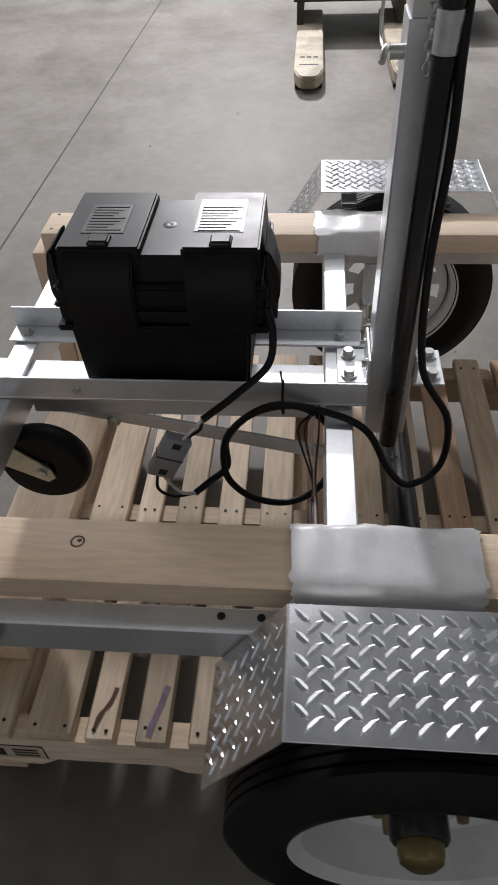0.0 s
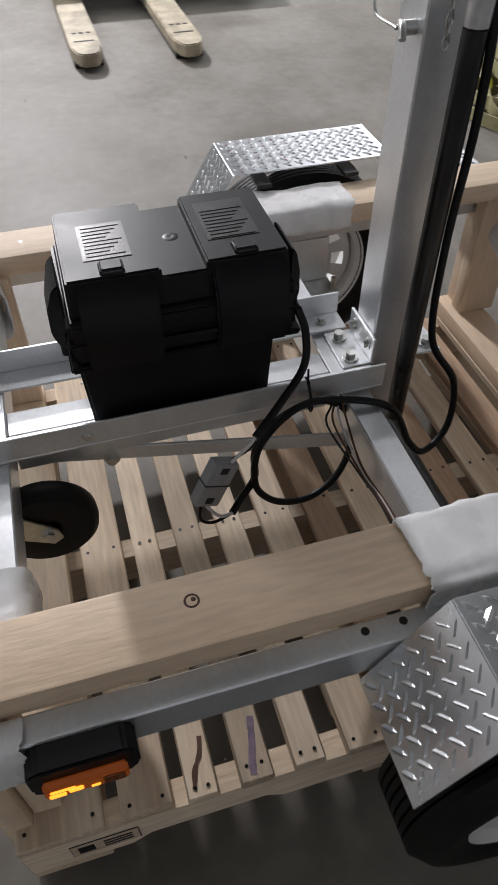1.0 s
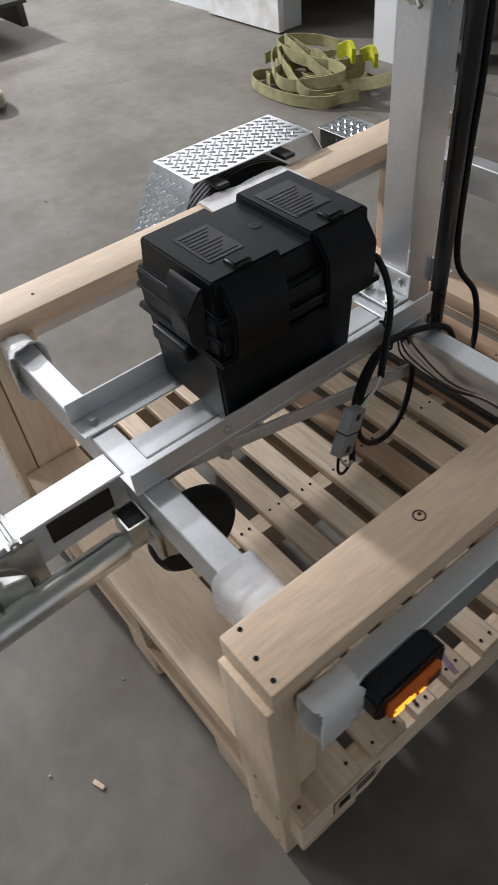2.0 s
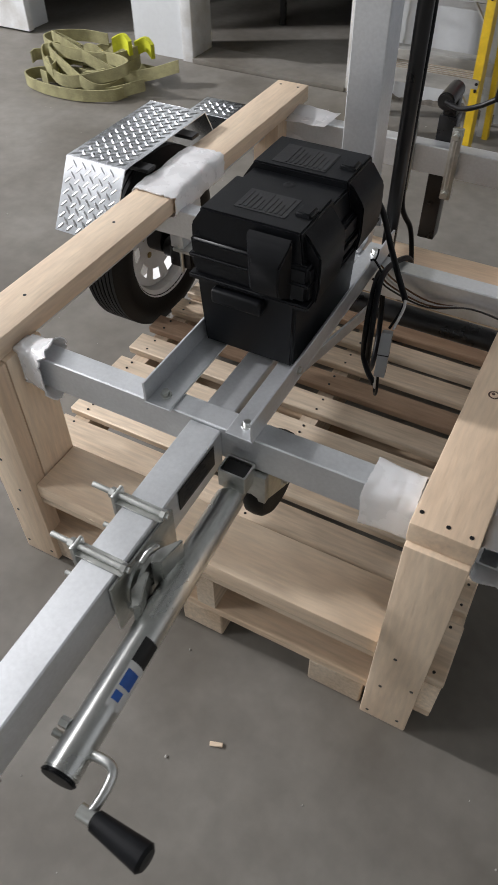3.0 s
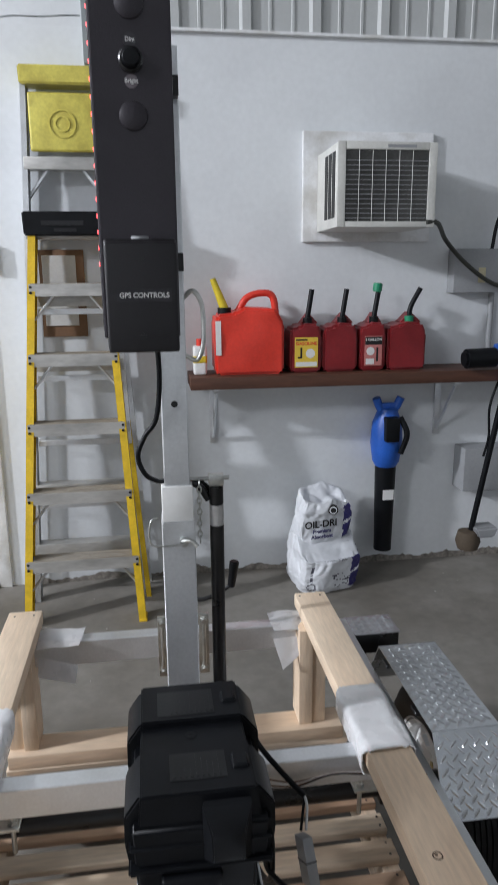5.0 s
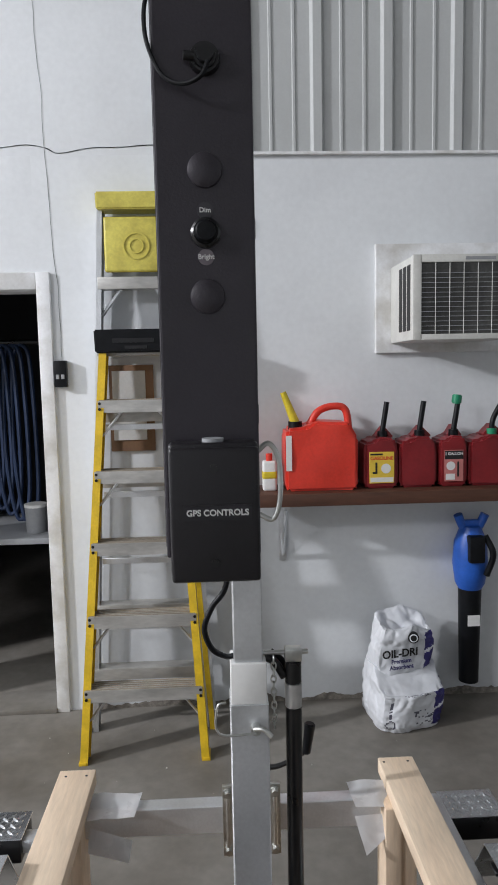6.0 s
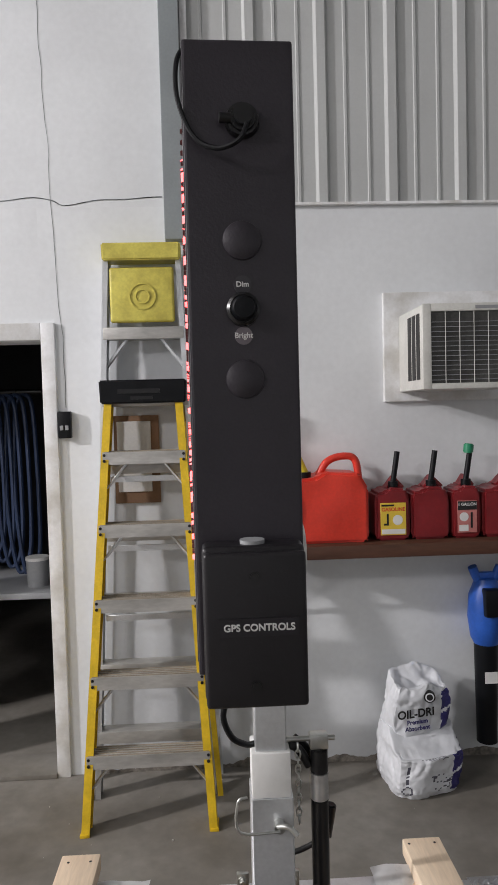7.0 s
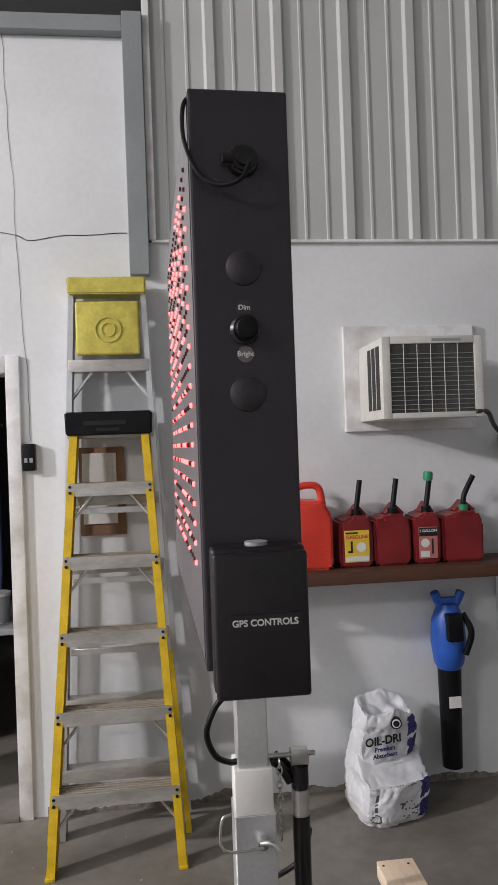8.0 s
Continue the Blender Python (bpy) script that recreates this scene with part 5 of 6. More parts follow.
def gas_can(x0, x1, y0, y1, z0, h, material, label, kind_of):
    """A moulded can with a handle over its back half and a spout at its front corner."""
    g = thing("fuel_can", ((x0 + x1) / 2, (y0 + y1) / 2, z0), label, "fuel can", "fuel cans on the shelf")
    w = x1 - x0
    out = [(x0 + 0.012, z0), (x1 - 0.012, z0), (x1, z0 + 0.014), (x1, z0 + h * 0.62), (x1 - w * 0.12, z0 + h * 0.80), (x0 + w * 0.42, z0 + h * 0.82), (x0 + w * 0.3, z0 + h * 0.76), (x0 + w * 0.04, z0 + h * 0.74), (x0, z0 + h * 0.66), (x0, z0 + 0.014)]
    bm = prism(out, "y", y0, y1, min(0.012, w * 0.07))
    bmesh.ops.triangulate(bm, faces=bm.faces[:])
    bmesh.ops.subdivide_edges(bm, edges=[e for e in bm.edges if e.calc_length() > 0.045], cuts=3, use_grid_fill=True)
    for v in bm.verts:
        v.co += Vector((0, 1, 0)) * (0.016 if kind_of == "big" else 0.005) * noise.noise(v.co * (9 if kind_of == "big" else 14))
    part("body", bm, material, g)
    if kind_of == "big":
        part("handle", cable([(x0 + w * 0.36, (y0 + y1) / 2, z0 + h * 0.76), (x0 + w * 0.5, (y0 + y1) / 2, z0 + h * 0.93), (x0 + w * 0.72, (y0 + y1) / 2, z0 + h * 0.985), (x1 - w * 0.12, (y0 + y1) / 2, z0 + h * 0.93), (x1 - w * 0.07, (y0 + y1) / 2, z0 + h * 0.64)], 0.016), material, g)
    else:
        part("handle", prism([(x0 + w * 0.4, z0 + h * 0.80), (x0 + w * 0.65, z0 + h * 0.98), (x1 - w * 0.05, z0 + h * 0.80), (x1 - w * 0.2, z0 + h * 0.78), (x0 + w * 0.66, z0 + h * 0.90), (x0 + w * 0.52, z0 + h * 0.79)], "y", y0 + 0.05, y1 - 0.04, 0.004), material, g)
    return g


g = gas_can(0.235, 0.545, 2.47, 2.65, 1.031, 0.36, RED, "large bright red plastic fuel can with a yellow spout", "big")
part("collar", rod((0.285, 2.54, 1.29), (0.285, 2.54, 1.325), 0.03), PLASTIC, g)
part("spout", rod((0.285, 2.54, 1.32), (0.235, 2.54, 1.45), 0.02, 0.013), SPOUTYELLOW, g)
part("side_label", block(0.2375, 0.262, 2.4675, 2.4695, 1.12, 1.27), PAPER, g)
for x0, x1, lab, cap, lbl in ((0.575, 0.722, LABELYELLOW, None, "dark red fuel can with a yellow label"), (0.727, 0.89, None, None, "dark red plastic fuel can with a black spout"),
                              (0.90, 1.022, LABELRED, GREEN, "dark red fuel can with a pink label and green cap"), (1.03, 1.215, None, GREEN, "dark red fuel can with a green spout collar")):
    g = gas_can(x0, x1, 2.49, 2.65, 1.031, 0.27, MAROON, lbl, "small")
    xs = x0 + (x1 - x0) * (0.6 if x0 < 0.9 else 0.62)
    part("collar", rod((xs, 2.54, 1.235), (xs, 2.54, 1.275), 0.021), cap if x0 > 1.0 and cap else PLASTIC, g)
    part("spout", cable([(xs, 2.54, 1.27), (xs + 0.008, 2.54, 1.32), (xs + (0.02 if x0 < 1 else 0.05), 2.54, 1.40)], 0.012), PLASTIC, g)
    if x0 == 0.90:
        part("green_cap", rod((xs + 0.012, 2.54, 1.385), (xs + 0.016, 2.54, 1.425), 0.021, bevel=0.004), GREEN, g)
    if lab:
        l = part("label", block(x0 + 0.02, x1 - 0.02, 2.4835, 2.4865, 1.055, 1.19, 0.001, 1), lab, g)
        mid = (x0 + x1) / 2
        face = Matrix.Translation((mid, 2.4832, 1.162)) @ pose(0, 0, 0, 90, 0, 0)
        if lab is LABELYELLOW:
            words("GASOLINE", 0.021, face, RED, l, extrude=0.0003)
            part("print_bar", block(x0 + 0.024, x1 - 0.07, 2.4826, 2.4834, 1.176, 1.183), INK_HOLE_BLACK, l)
            part("print_spot", rod((mid + 0.018, 2.4834, 1.118), (mid + 0.018, 2.4826, 1.118), 0.021, seg=20), PAPER, l)
            part("print_bar", block(mid - 0.028, mid - 0.02, 2.4826, 2.4834, 1.10, 1.145), INK_HOLE_BLACK, l)
            part("print_bar", block(mid - 0.04, mid - 0.02, 2.4824, 2.4832, 1.096, 1.104), INK_HOLE_BLACK, l)
            part("print_bar", block(x0 + 0.024, x1 - 0.024, 2.4826, 2.4834, 1.06, 1.08), PAPER, l)
        else:
            part("print_bar", block(x0 + 0.021, x1 - 0.021, 2.4828, 2.4834, 1.151, 1.187), INK_HOLE_BLACK, l)
            words("1 GALLON", 0.0165, Matrix.Translation((mid, 2.4826, 1.174)) @ pose(0, 0, 0, 90, 0, 0), PAPER, l, extrude=0.0003)
            part("print_spot", rod((mid - 0.014, 2.4834, 1.122), (mid - 0.014, 2.4826, 1.122), 0.019, seg=20), PAPER, l)
            part("print_bar", block(mid + 0.014, mid + 0.022, 2.4826, 2.4834, 1.075, 1.14), INK_HOLE_BLACK, l)
            part("print_bar", block(x0 + 0.026, mid + 0.004, 2.4826, 2.4834, 1.062, 1.088), PAPER, l)

bottle = thing("oil_bottle", (0.17, 2.55, 1.03), "small white and yellow bottle with a red cap on the shelf", "bottle")
part("body", block(0.14, 0.20, 2.5, 2.56, 1.0305, 1.16, 0.012, 3), PAPER, bottle)
part("cap", rod((0.17, 2.53, 1.16), (0.17, 2.53, 1.19), 0.014), RED, bottle)
part("band", block(0.1385, 0.2015, 2.4985, 2.5615, 1.08, 1.12, 0.012, 3), SPOUTYELLOW, bottle)

# ---- air conditioner ----
fr = setting("window_1", block(0.662, 1.27, 2.655, 2.679, 1.61, 2.085, 0.004), TRIM, "white painted board closing a window opening", "panel")
ac = thing("air_conditioner", (0.96, 2.5, 1.67), "aged white window air conditioner with a dark grille", "air conditioner")
AX0, AX1, AZ0, AZ1, AYF = 0.728, 1.137, 1.652, 1.98, 2.30
part("housing", block(AX0, AX1, AYF, 2.654, AZ0, AZ1, 0.006), ACWHITE, ac)
part("front_frame", block(AX0 - 0.004, AX0 + 0.03, AYF - 0.012, AYF - 0.0005, AZ0, AZ1, 0.003), ACWHITE, ac)
part("front_frame", block(AX1 - 0.03, AX1 + 0.004, AYF - 0.012, AYF - 0.0005, AZ0, AZ1, 0.003), ACWHITE, ac)
part("front_frame", block(AX0 + 0.0305, AX1 - 0.0305, AYF - 0.012, AYF - 0.0005, AZ1 - 0.03, AZ1, 0.003), ACWHITE, ac)
part("front_frame", block(AX0 + 0.0305, AX1 - 0.0305, AYF - 0.012, AYF - 0.0005, AZ0, AZ0 + 0.022, 0.003), ACWHITE, ac)
part("coil_panel", block(AX0 + 0.031, AX1 - 0.031, AYF - 0.005, AYF - 0.0008, AZ0 + 0.023, AZ1 - 0.031), FINS, ac)
for i in range(13):
    z = AZ0 + 0.035 + i * 0.0185
    part("grille_bar", rod((AX0 + 0.03, AYF - 0.008, z), (AX1 - 0.03, AYF - 0.008, z), 0.0013, seg=6), GREYPLASTIC, ac)
for i in range(5):
    x = AX0 + 0.085 + i * 0.056
    part("grille_bar", rod((x, AYF - 0.011, AZ0 + 0.022), (x, AYF - 0.011, AZ1 - 0.03), 0.0015, seg=6), ACWHITE, ac)
for y in (2.34, 2.40, 2.46):
    # Vents are black strips, the shade of their openings in the colour.
    part("side_vent", block(AX0 - 0.002, AX0 + 0.002, y, y + 0.045, AZ0 + 0.04, AZ1 - 0.03), INK_HOLE_BLACK, ac)
part("maker_plate", block(0.93, 1.05, AYF - 0.0135, AYF - 0.0122, AZ1 - 0.022, AZ1 - 0.01), GREYPLASTIC, ac)
part("power_cord", cable([(1.105, AYF - 0.012, 1.672), (1.17, AYF + 0.02, 1.668), (1.28, 2.48, 1.605), (1.40, 2.52, 1.505), (1.545, 2.53, 1.415), (1.75, 2.56, 1.37), (1.95, 2.62, 1.36)], 0.010), CORD, ac)

# ---- electrical boxes, conduit ----
el = thing("electrical_box", (1.5, 2.62, 1.36), "grey steel electrical box with a receptacle", "electrical box")
part("case", block(1.38, 1.62, 2.60, 2.678, 1.375, 1.575, 0.004), GREYPLASTIC, el)
part("receptacle", block(1.50, 1.535, 2.594, 2.5995, 1.42, 1.49, 0.002), surface("ivory", (0.62, 0.56, 0.36), 0.4), el)
part("cord", cable([(1.56, 2.6, 1.575), (1.58, 2.6, 1.7), (1.66, 2.63, 1.86), (1.72, 2.65, 2.1)], 0.008), PLASTIC, el)
lb = thing("low_box", (1.62, 2.6, 0.3), "grey low box on the wall", "box")
part("case", block(1.47, 1.85, 2.55, 2.678, 0.40, 0.62, 0.006), GREYPLASTIC, lb)
cp = thing("conduit_pipe", (1.60, 2.66, 0.6), "grey conduit pipe on the wall", "pipe")
part("pipe", rod((1.605, 2.662, 1.03), (1.605, 2.662, 1.375), 0.014), GREYPLASTIC, cp)

# ---- leaf blower hung on the wall ----
bl = thing("leaf_blower", (1.09, 2.6, 0.1), "blue cordless leaf blower with a black tube on the wall", "leaf blower")
part("motor_body", lathe([(0.0, 0.30), (0.045, 0.29), (0.072, 0.22), (0.078, 0.12), (0.066, 0.03), (0.05, 0.0)], (1.08, 2.60, 0.54), (0, 0, 1), 28), BLUE, bl)
for sx in (-1, 1):
    part("grip_horn", cable([(1.08 + sx * 0.02, 2.60, 0.80), (1.08 + sx * 0.045, 2.595, 0.845), (1.08 + sx * 0.062, 2.59, 0.885)], 0.02), BLUE, bl)
part("grip_bridge", block(1.03, 1.135, 2.58, 2.61, 0.825, 0.86, 0.01), BLUE, bl)
part("battery_bay", block(1.045, 1.115, 2.505, 2.56, 0.68, 0.80, 0.01), PLASTIC, bl)
part("handle", cable([(1.12, 2.53, 0.80), (1.15, 2.51, 0.72), (1.13, 2.53, 0.62)], 0.014), PLASTIC, bl)
tube = part("blow_tube", lathe([(0.052, 0.0), (0.05, -0.1), (0.044, -0.40), (0.044, -0.44), (0.04, -0.44), (0.04, -0.3)], (1.08, 2.60, 0.545), (0, 0, 1), 28), PLASTIC, bl)
part("label", block(1.055, 1.11, 2.549, 2.5515, 0.38, 0.43), PAPER, tube)

# ---- string trimmer ----
tr = thing("string_trimmer", (1.5, 2.45, 0.1), "blue and black string trimmer leaning on the shelf", "string trimmer")
part("shaft", rod((1.60, 2.40, 1.12), (1.50, 2.50, 0.2), 0.014), PLASTIC, tr)
part("motor", rod((1.36, 2.40, 1.085), (1.52, 2.40, 1.09), 0.045, bevel=0.012), PLASTIC, tr)
part("drive_head", block(1.52, 1.68, 2.35, 2.45, 1.05, 1.15, 0.015), BLUE, tr)
part("clamp", block(1.57, 1.63, 2.38, 2.43, 0.92, 1.04, 0.008), BLUE, tr)
part("trimmer_head", lathe([(0.0, 0.03), (0.05, 0.02), (0.062, -0.03), (0.05, -0.07), (0, -0.08)], (1.49, 2.5, 0.19), (0, 0, 1), 24), surface("dusty_brown", (0.10, 0.075, 0.05), 0.8), tr)
part("guard", tapered(1.50, 1.62, 2.44, 2.54, 0.19, 0.24, 0.02, 0.0, 0.008), GREYPLASTIC, tr)
part("cord", cable([(1.58, 2.46, 1.0), (1.54, 2.47, 0.85), (1.545, 2.47, 0.7), (1.53, 2.48, 0.6)], 0.006), PLASTIC, tr)

# ---- sacks of absorbent ----
def sack(cx, cy, z0, w, d, h, label, lean, seed, torn):
    b = thing("absorbent_sack", (cx, cy, z0), label, "sack", "absorbent sacks")
    bm = block(-w / 2, w / 2, -d / 2, d / 2, 0, h)
    bmesh.ops.subdivide_edges(bm, edges=bm.edges[:], cuts=39, use_grid_fill=True)
    # navy printed side and short lines of print on the film
    for f in bm.faces:
        c = f.calc_center_median()
        u, q, t = c.x / (w / 2), c.y / (d / 2), c.z / h
        edge = 0.58 + 0.06 * noise.noise(Vector((seed, t * 3, 0))) + (0.12 * (1 - t) if torn else 0.0)
        if u > edge and q < 0.2 and 0.06 < t < 0.93 and not 0.44 < t - 0.35 * (u - 0.8) < 0.50:
            f.material_index = 1
        elif not torn and q < -0.97:
            row = int(t * 40)
            if row in (36, 34, 32, 30, 28) and -0.35 + 0.12 * (36 - row) / 2 < u < 0.35 + 0.05 * (row % 3) and noise.noise(Vector((c.x * 60, row, 0))) > -0.18:
                f.material_index = 2
            elif -0.78 < u < -0.72 and 0.30 < t < 0.62 and noise.noise(Vector((c.z * 90, 4, 0))) > -0.1:
                f.material_index = 2
            elif 0.018 < math.hypot((u + 0.76) * w / 2, (t - 0.17) * h) < 0.025 or (math.hypot((u - 0.28) * w / 2, (t - 0.3) * h) < 0.05 and abs(noise.noise(Vector((c.x * 30, c.z * 30, 2)))) < 0.06):
                f.material_index = 2
    for v in bm.verts:
        p = v.co.copy()
        u, q, t = p.x / (w / 2), p.y / (d / 2), p.z / h
        k = 1 - 0.22 * max(0, abs(u) - 0.55) * abs(q)
        belly = 1.0 + 0.05 * math.sin(math.pi * t)
        pinch = 1 - (0.10 * max(0.0, t - 0.8) / 0.2 if torn else 0.05 * max(0.0, t - 0.8) / 0.2) - 0.07 * max(0, 0.12 - t) / 0.12
        n = Vector((noise.noise(p * 9 + Vector((seed, 0, 0))), noise.noise(p * 9 + Vector((0, seed, 3))), noise.noise(p * 11 + Vector((seed, 7, 0)))))
        fold = abs(noise.noise(Vector((p.x * 24, p.y * 24, p.z * 13 + seed)))) - abs(noise.noise(p * 34 + Vector((seed, seed, 0)))) * 0.6
        peak = (0.10 * noise.noise(Vector((p.x * 16, p.y * 16, seed))) + 0.10 * q + 0.07 * math.exp(-((u - 0.1) / 0.4) ** 2) - 0.05 * max(0.0, u) + 0.03) * (t - 0.6) / 0.4 if (torn and t > 0.6) else 0.0
        if not torn:
            peak -= 0.30 * max(0.0, 0.1 - q) * t * t
        if torn and t > 0.99:
            peak -= 0.22 * max(0.0, 1 - 1.25 * max(abs(u), abs(q)))
        v.co = Vector((p.x * k * belly * pinch + lean * t, p.y * (1 - 0.18 * u * u) * belly * pinch, p.z * (1 + peak))) + n * 0.015 + Vector((u, q, 0)) * fold * 0.011
        if v.co.z < 0:
            v.co.z = 0
    turned(bm, Matrix.Translation((cx, cy, z0)) @ pose(0, 0, 0, 0, 0, 12))
    film = part("film", bm, BAG, b)
    film.data.materials.append(BAGBLUE)
    film.data.materials.append(PRINT)
    return b


s1 = sack(0.732, 2.475, 0.0, 0.295, 0.25, 0.25, "slumped white sack of absorbent with navy print", 0.01, 2.0, False)
s2 = sack(0.728, 2.515, 0.215, 0.255, 0.15, 0.215, "open white sack of absorbent with navy print", 0.02, 5.0, True)
W1 = Matrix.Translation((0.713, 2.418, 0.322)) @ pose(0, 0, 0, 90, 0, 12)
words("OIL-DRI", 0.048, W1, INK_HOLE_BLACK, s2, extrude=0.001)
words("Premium", 0.026, Matrix.Translation((0.718, 2.418, 0.288)) @ pose(0, 0, 0, 90, 0, 12), BAGBLUE, s2, extrude=0.001)
words("Absorbent", 0.026, Matrix.Translation((0.718, 2.416, 0.262)) @ pose(0, 0, 0, 90, 0, 12), BAGBLUE, s2, extrude=0.001)
seal = part("print_seal", rod((0.775, 2.445, 0.385), (0.773, 2.427, 0.385), 0.024, seg=24), INK_HOLE_BLACK, s2)
part("seal_ring", rod((0.7735, 2.430, 0.385), (0.7728, 2.4255, 0.385), 0.018, seg=24), BAG, seal)
part("seal_ring", rod((0.7735, 2.430, 0.385), (0.7726, 2.424, 0.385), 0.013, seg=24), INK_HOLE_BLACK, seal)

# ---- webbing straps on the floor ----
st = thing("tow_strap", (-1.85, 2.3, 0), "heap of olive webbing strap with lime sleeves", "strap")
rng = random.Random(4)
for j in range(13):
    c = Vector((-1.90 + 0.15 * rng.uniform(-1, 1), 2.19 + 0.08 * rng.uniform(-1, 1), 0))
    ra, rb, ph, zz = rng.uniform(0.07, 0.30), rng.uniform(0.05, 0.15), rng.uniform(0, 6), 0.03 + 0.009 * j
    tilt, wob = rng.uniform(0.0, 0.05), rng.uniform(0.8, 2.2)
    pts = [c + Vector((ra * (1 + 0.3 * math.sin(wob * a + j)) * math.cos(ph + a), rb * (1 + 0.35 * math.cos(1.3 * a + 2 * j)) * math.sin(ph + a), max(0.029, zz + tilt * math.sin(wob * a + j)))) for a in [k * 0.55 for k in range(8 + j % 5)]]
    part("loop", cable(pts, 0.0, n=6, flat=(0.052, 0.006)), STRAP, st)
part("loop", cable([(-1.95 + (0.27 + 0.02 * math.sin(2 * a)) * math.cos(a), 2.11 + 0.12 * math.sin(a), 0.028 + 0.004 * k / 12) for k, a in enumerate([0.5 + m * 0.5 for m in range(13)])], 0.0, n=6, flat=(0.05, 0.006)), STRAP, st)
for p in ((-2.1, 2.13, 0.05), (-1.82, 2.26, 0.17), (-1.74, 2.32, 0.15)):
    p = Vector(p)
    part("sleeve", cable([p, p + Vector((0.05, 0.02, 0.02)), p + Vector((0.1, 0.0, 0.0))], 0, n=4, flat=(0.06, 0.02)), LIME, st)

# ---- pallet truck and far pallet ----
pj = thing("pallet_truck", (-3.6, 0.78, 0), "worn cream pallet truck forks under a dark pallet", "pallet truck")
for y in (0.52, 1.02):
    out = [(-2.93, y - 0.055), (-2.90, y - 0.03), (-2.90, y + 0.03), (-2.93, y + 0.055), (-3.02, y + 0.075), (-4.2, y + 0.075), (-4.2, y - 0.075), (-3.02, y - 0.075)]
    fk = part("fork", prism(out, "z", 0.025, 0.085, 0.006), CREAM, pj)
    part("fork_skirt", block(-4.2, -2.98, y - 0.07, y + 0.07, 0.004, 0.0245, 0.003), BLACKSTEEL, pj)
    # Black strips paint the shade of cut slots on the solid fork.
    part("slot", block(-3.10, -3.085, y - 0.05, y + 0.05, 0.0848, 0.0862), INK_HOLE_BLACK, fk)
    for d in (-0.035, 0.0, 0.035):
        part("slot", block(-3.23, -3.21, y + d - 0.012, y + d + 0.012, 0.0848, 0.0862), INK_HOLE_BLACK, fk)
far = thing("dark_pallet", (-4.0, 0.8, 0.09), "dark weathered pallet on the truck's forks", "pallet")
for i in range(5):
    part("board", block(-3.99 - i * 0.15, -3.85 - i * 0.15, 0.42, 1.7, 0.2, 0.222, 0.003), OLIVE, far)
for y in (0.46, 1.05, 1.65):
    part("stringer", block(-4.55, -3.84, y - 0.02, y + 0.02, 0.0865, 0.2, 0.003), OLIVE, far)

# ---- things in the dark room behind ----
hose = thing("hose_coils", (-1.35, 3.4, 0.9), "blue air hoses hung in coils in the dark room", "hose")
for i in range(8):
    x = -1.42 + 0.045 * i
    part("loop", cable([(x, 3.4, 1.72), (x + 0.06, 3.38, 1.6), (x + 0.07, 3.38, 1.1 - 0.03 * i), (x, 3.37, 0.95 - 0.03 * i), (x - 0.05, 3.38, 1.15), (x - 0.04, 3.4, 1.6), (x, 3.4, 1.72)], 0.012, seg=8), HOSE, hose)
part("hook", rod((-1.5, 3.4, 1.72), (-1.0, 3.4, 1.72), 0.015), BLACKSTEEL, hose)
part("rack_post", rod((-1.5, 3.4, 0.0), (-1.5, 3.4, 1.72), 0.02), BLACKSTEEL, hose)
tb = thing("work_table", (-1.2, 3.3, 0), "grey folding table with clutter in the dark room", "table")
part("tabletop", block(-2.2, -0.75, 2.95, 3.6, 0.72, 0.75, 0.004), GREYPLASTIC, tb)
for x in (-2.1, -0.85):
    part("leg", cable([(x, 3.0, 0.72), (x, 3.02, 0.35), (x, 3.0, 0.0)], 0.015), BLACKSTEEL, tb)
    part("leg", cable([(x, 3.55, 0.72), (x, 3.53, 0.35), (x, 3.55, 0.0)], 0.015), BLACKSTEEL, tb)
jar = thing("plastic_tub", (-0.98, 3.1, 0.75), "translucent plastic tub on the table", "tub")
part("body", rod((-0.98, 3.1, 0.7505), (-0.98, 3.1, 0.88), 0.05, 0.055), GREYPLASTIC, jar)
part("lid", rod((-0.98, 3.1, 0.88), (-0.98, 3.1, 0.895), 0.057), PAPER, jar)

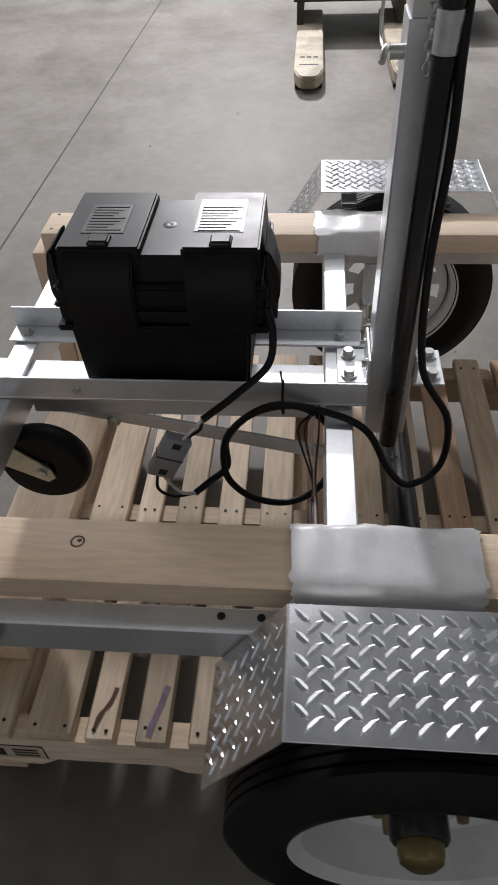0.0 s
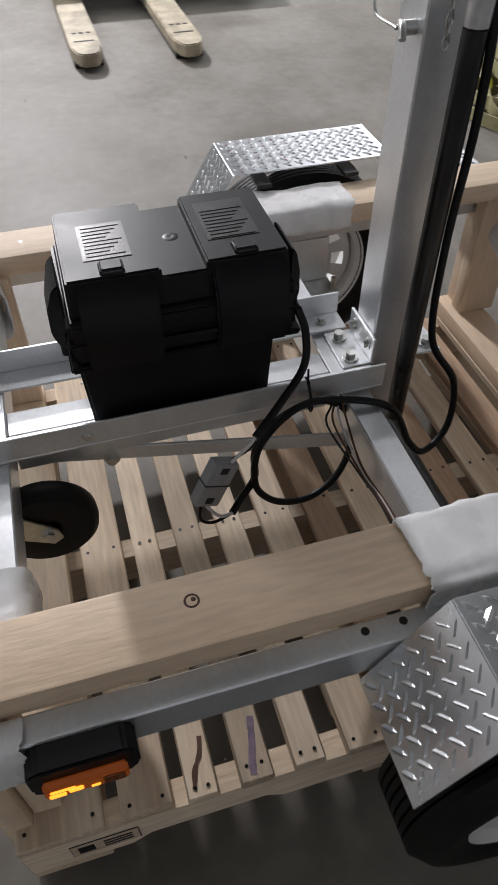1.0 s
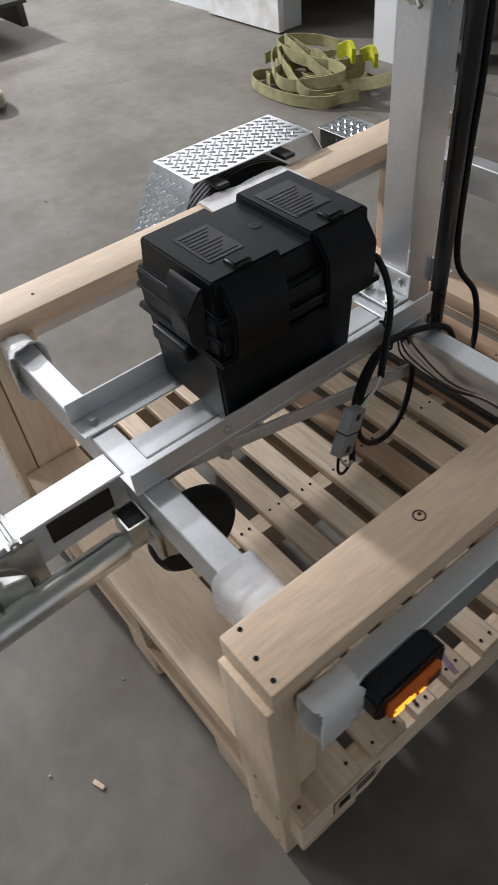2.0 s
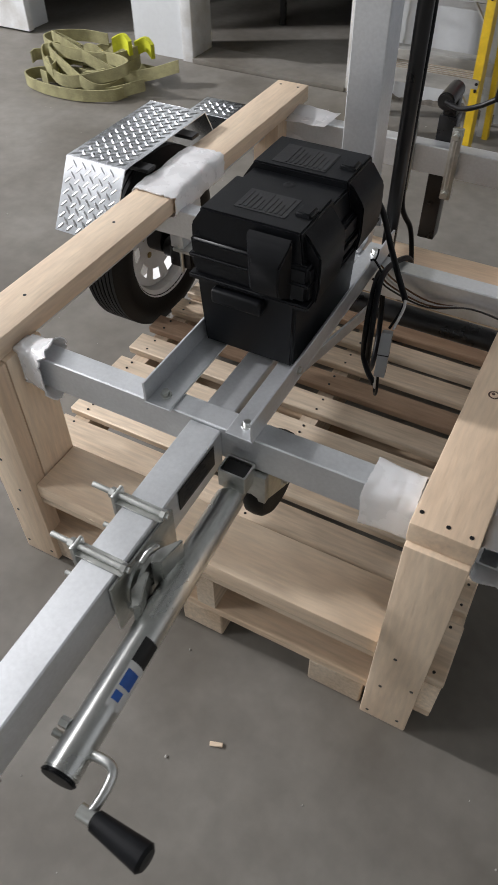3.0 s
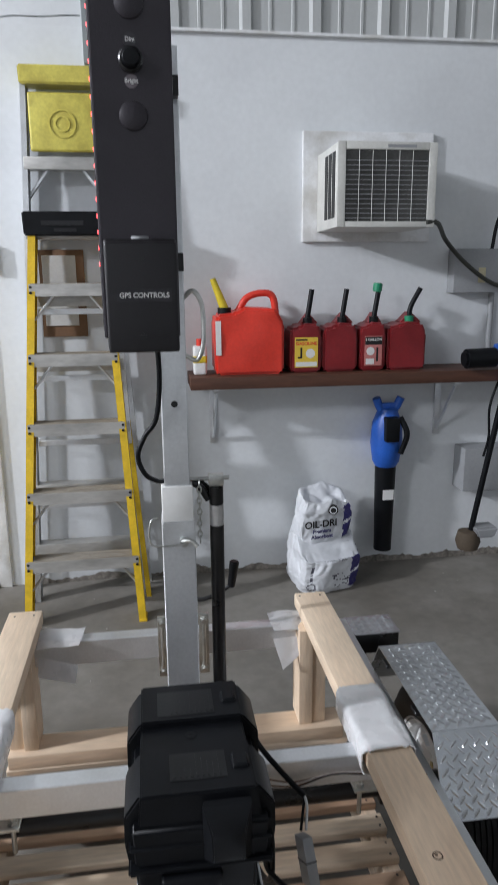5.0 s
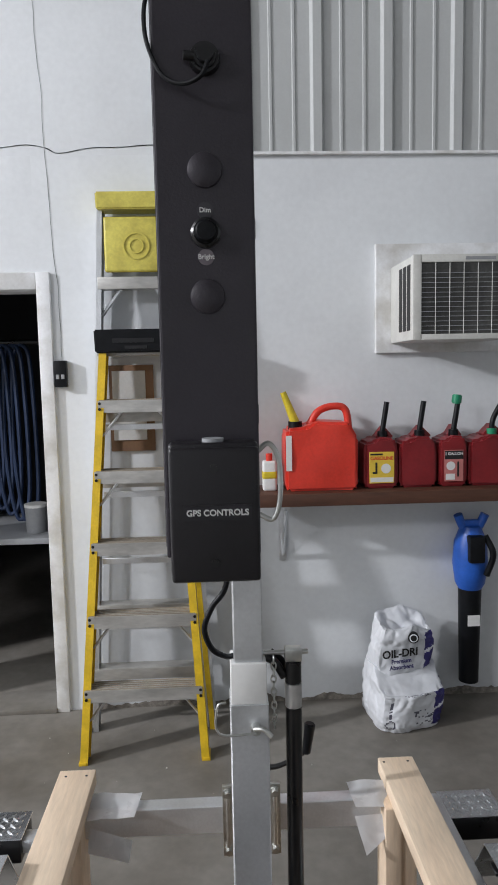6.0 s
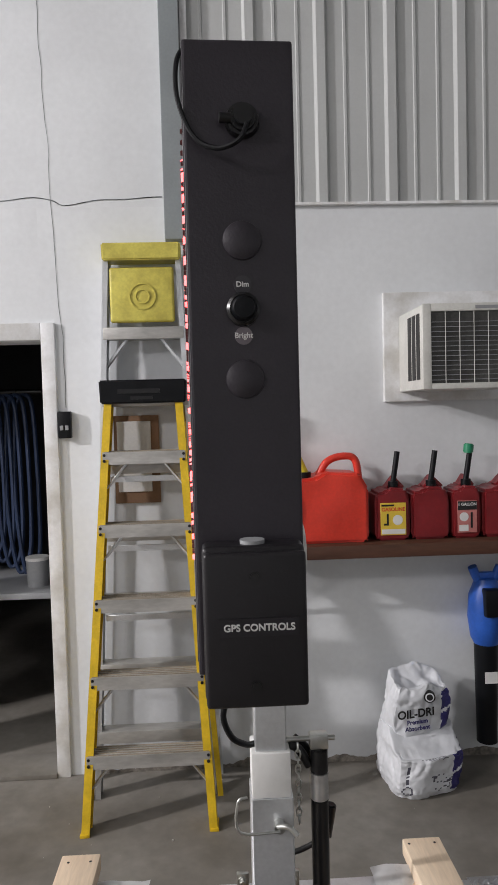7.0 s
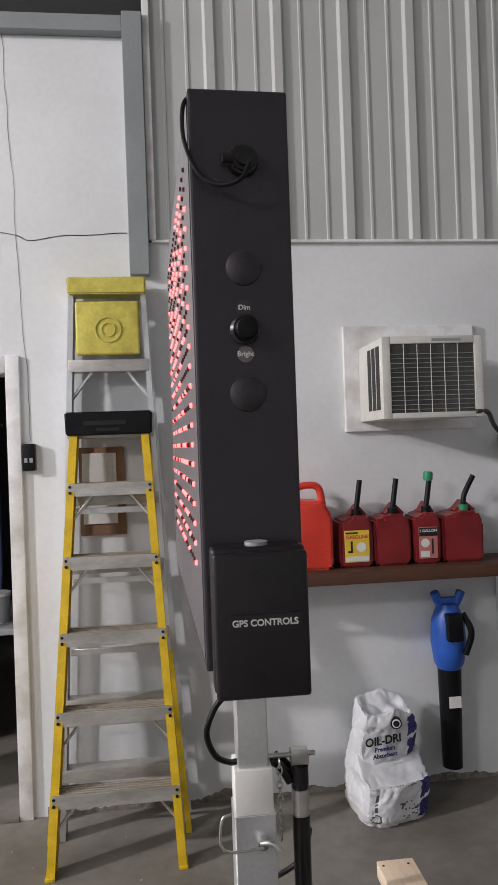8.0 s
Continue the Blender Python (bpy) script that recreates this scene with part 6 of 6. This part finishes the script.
# ---- stamps on the pallet and rail ----
part("stamp_frame", block(0.4505, 0.4512, 0.06, 0.155, 0.12, 0.165), INK_HOLE_BLACK, pallet, "dark stamped mark")
part("stamp_field", block(0.4512, 0.4518, 0.0613, 0.1537, 0.1213, 0.1637), PALLET["y"], pallet)
for i in range(3):
    part("stamp_bar", block(0.4518, 0.4523, 0.105, 0.145, 0.13 + i * 0.01, 0.135 + i * 0.01), INK_HOLE_BLACK, pallet)
part("stamp_bar", block(0.4518, 0.4523, 0.07, 0.092, 0.13, 0.155), INK_HOLE_BLACK, pallet)

# ---- wear marks ----
def stain(pts, w, material, name, parent):
    bm = bmesh.new()
    line = glide(pts, 5)
    pairs = []
    for i, p in enumerate(line):
        d = (line[min(i + 1, len(line) - 1)] - line[max(i - 1, 0)]).normalized()
        side = d.cross(Vector((0, 0, 1))).normalized() * w * (0.5 + 0.7 * abs(noise.noise(p * 40)))
        pairs.append((bm.verts.new(p - side), bm.verts.new(p + side)))
    for (a, b), (c, e) in zip(pairs, pairs[1:]):
        bm.faces.new((a, b, e, c))
    part(name, bm, material, parent)


stain([(0.365, 0.340, 0.2095), (0.40, 0.333, 0.2095), (0.425, 0.326, 0.2095), (0.445, 0.323, 0.2095)], 0.009, INK, "ink_smear", pallet)
stain([(0.372, 0.262, 0.2095), (0.395, 0.257, 0.2095), (0.415, 0.246, 0.2095), (0.440, 0.240, 0.2095)], 0.0045, BROWN, "dark_knot", pallet)

DUST = surface("pale_crumb", (0.62, 0.60, 0.56), 0.8)
rng = random.Random(23)
bm = bmesh.new()
for i in range(260):
    x, y = rng.uniform(-3.2, 1.6), rng.uniform(-1.6, 2.5)
    r = 0.0012 + 0.0028 * rng.random() ** 3
    bmesh.ops.create_icosphere(bm, subdivisions=1, radius=r, matrix=Matrix.Translation((x, y, r * 0.5)))
crumbs = solid("grit", bm, DUST)
tagged(crumbs, "pale crumbs and chips scattered on the concrete", "debris", kind="stuff")
chip = solid("wood_chip", turned(block(-0.012, 0.012, -0.004, 0.004, 0.0, 0.004, 0.001, 1), Matrix.Translation((0.135, -0.19, 0.0005)) @ pose(0, 0, 0, 0, 0, 20)), WOOD["x"], True)
tagged(chip, "small wood chip lying on the concrete floor", "wood chip")
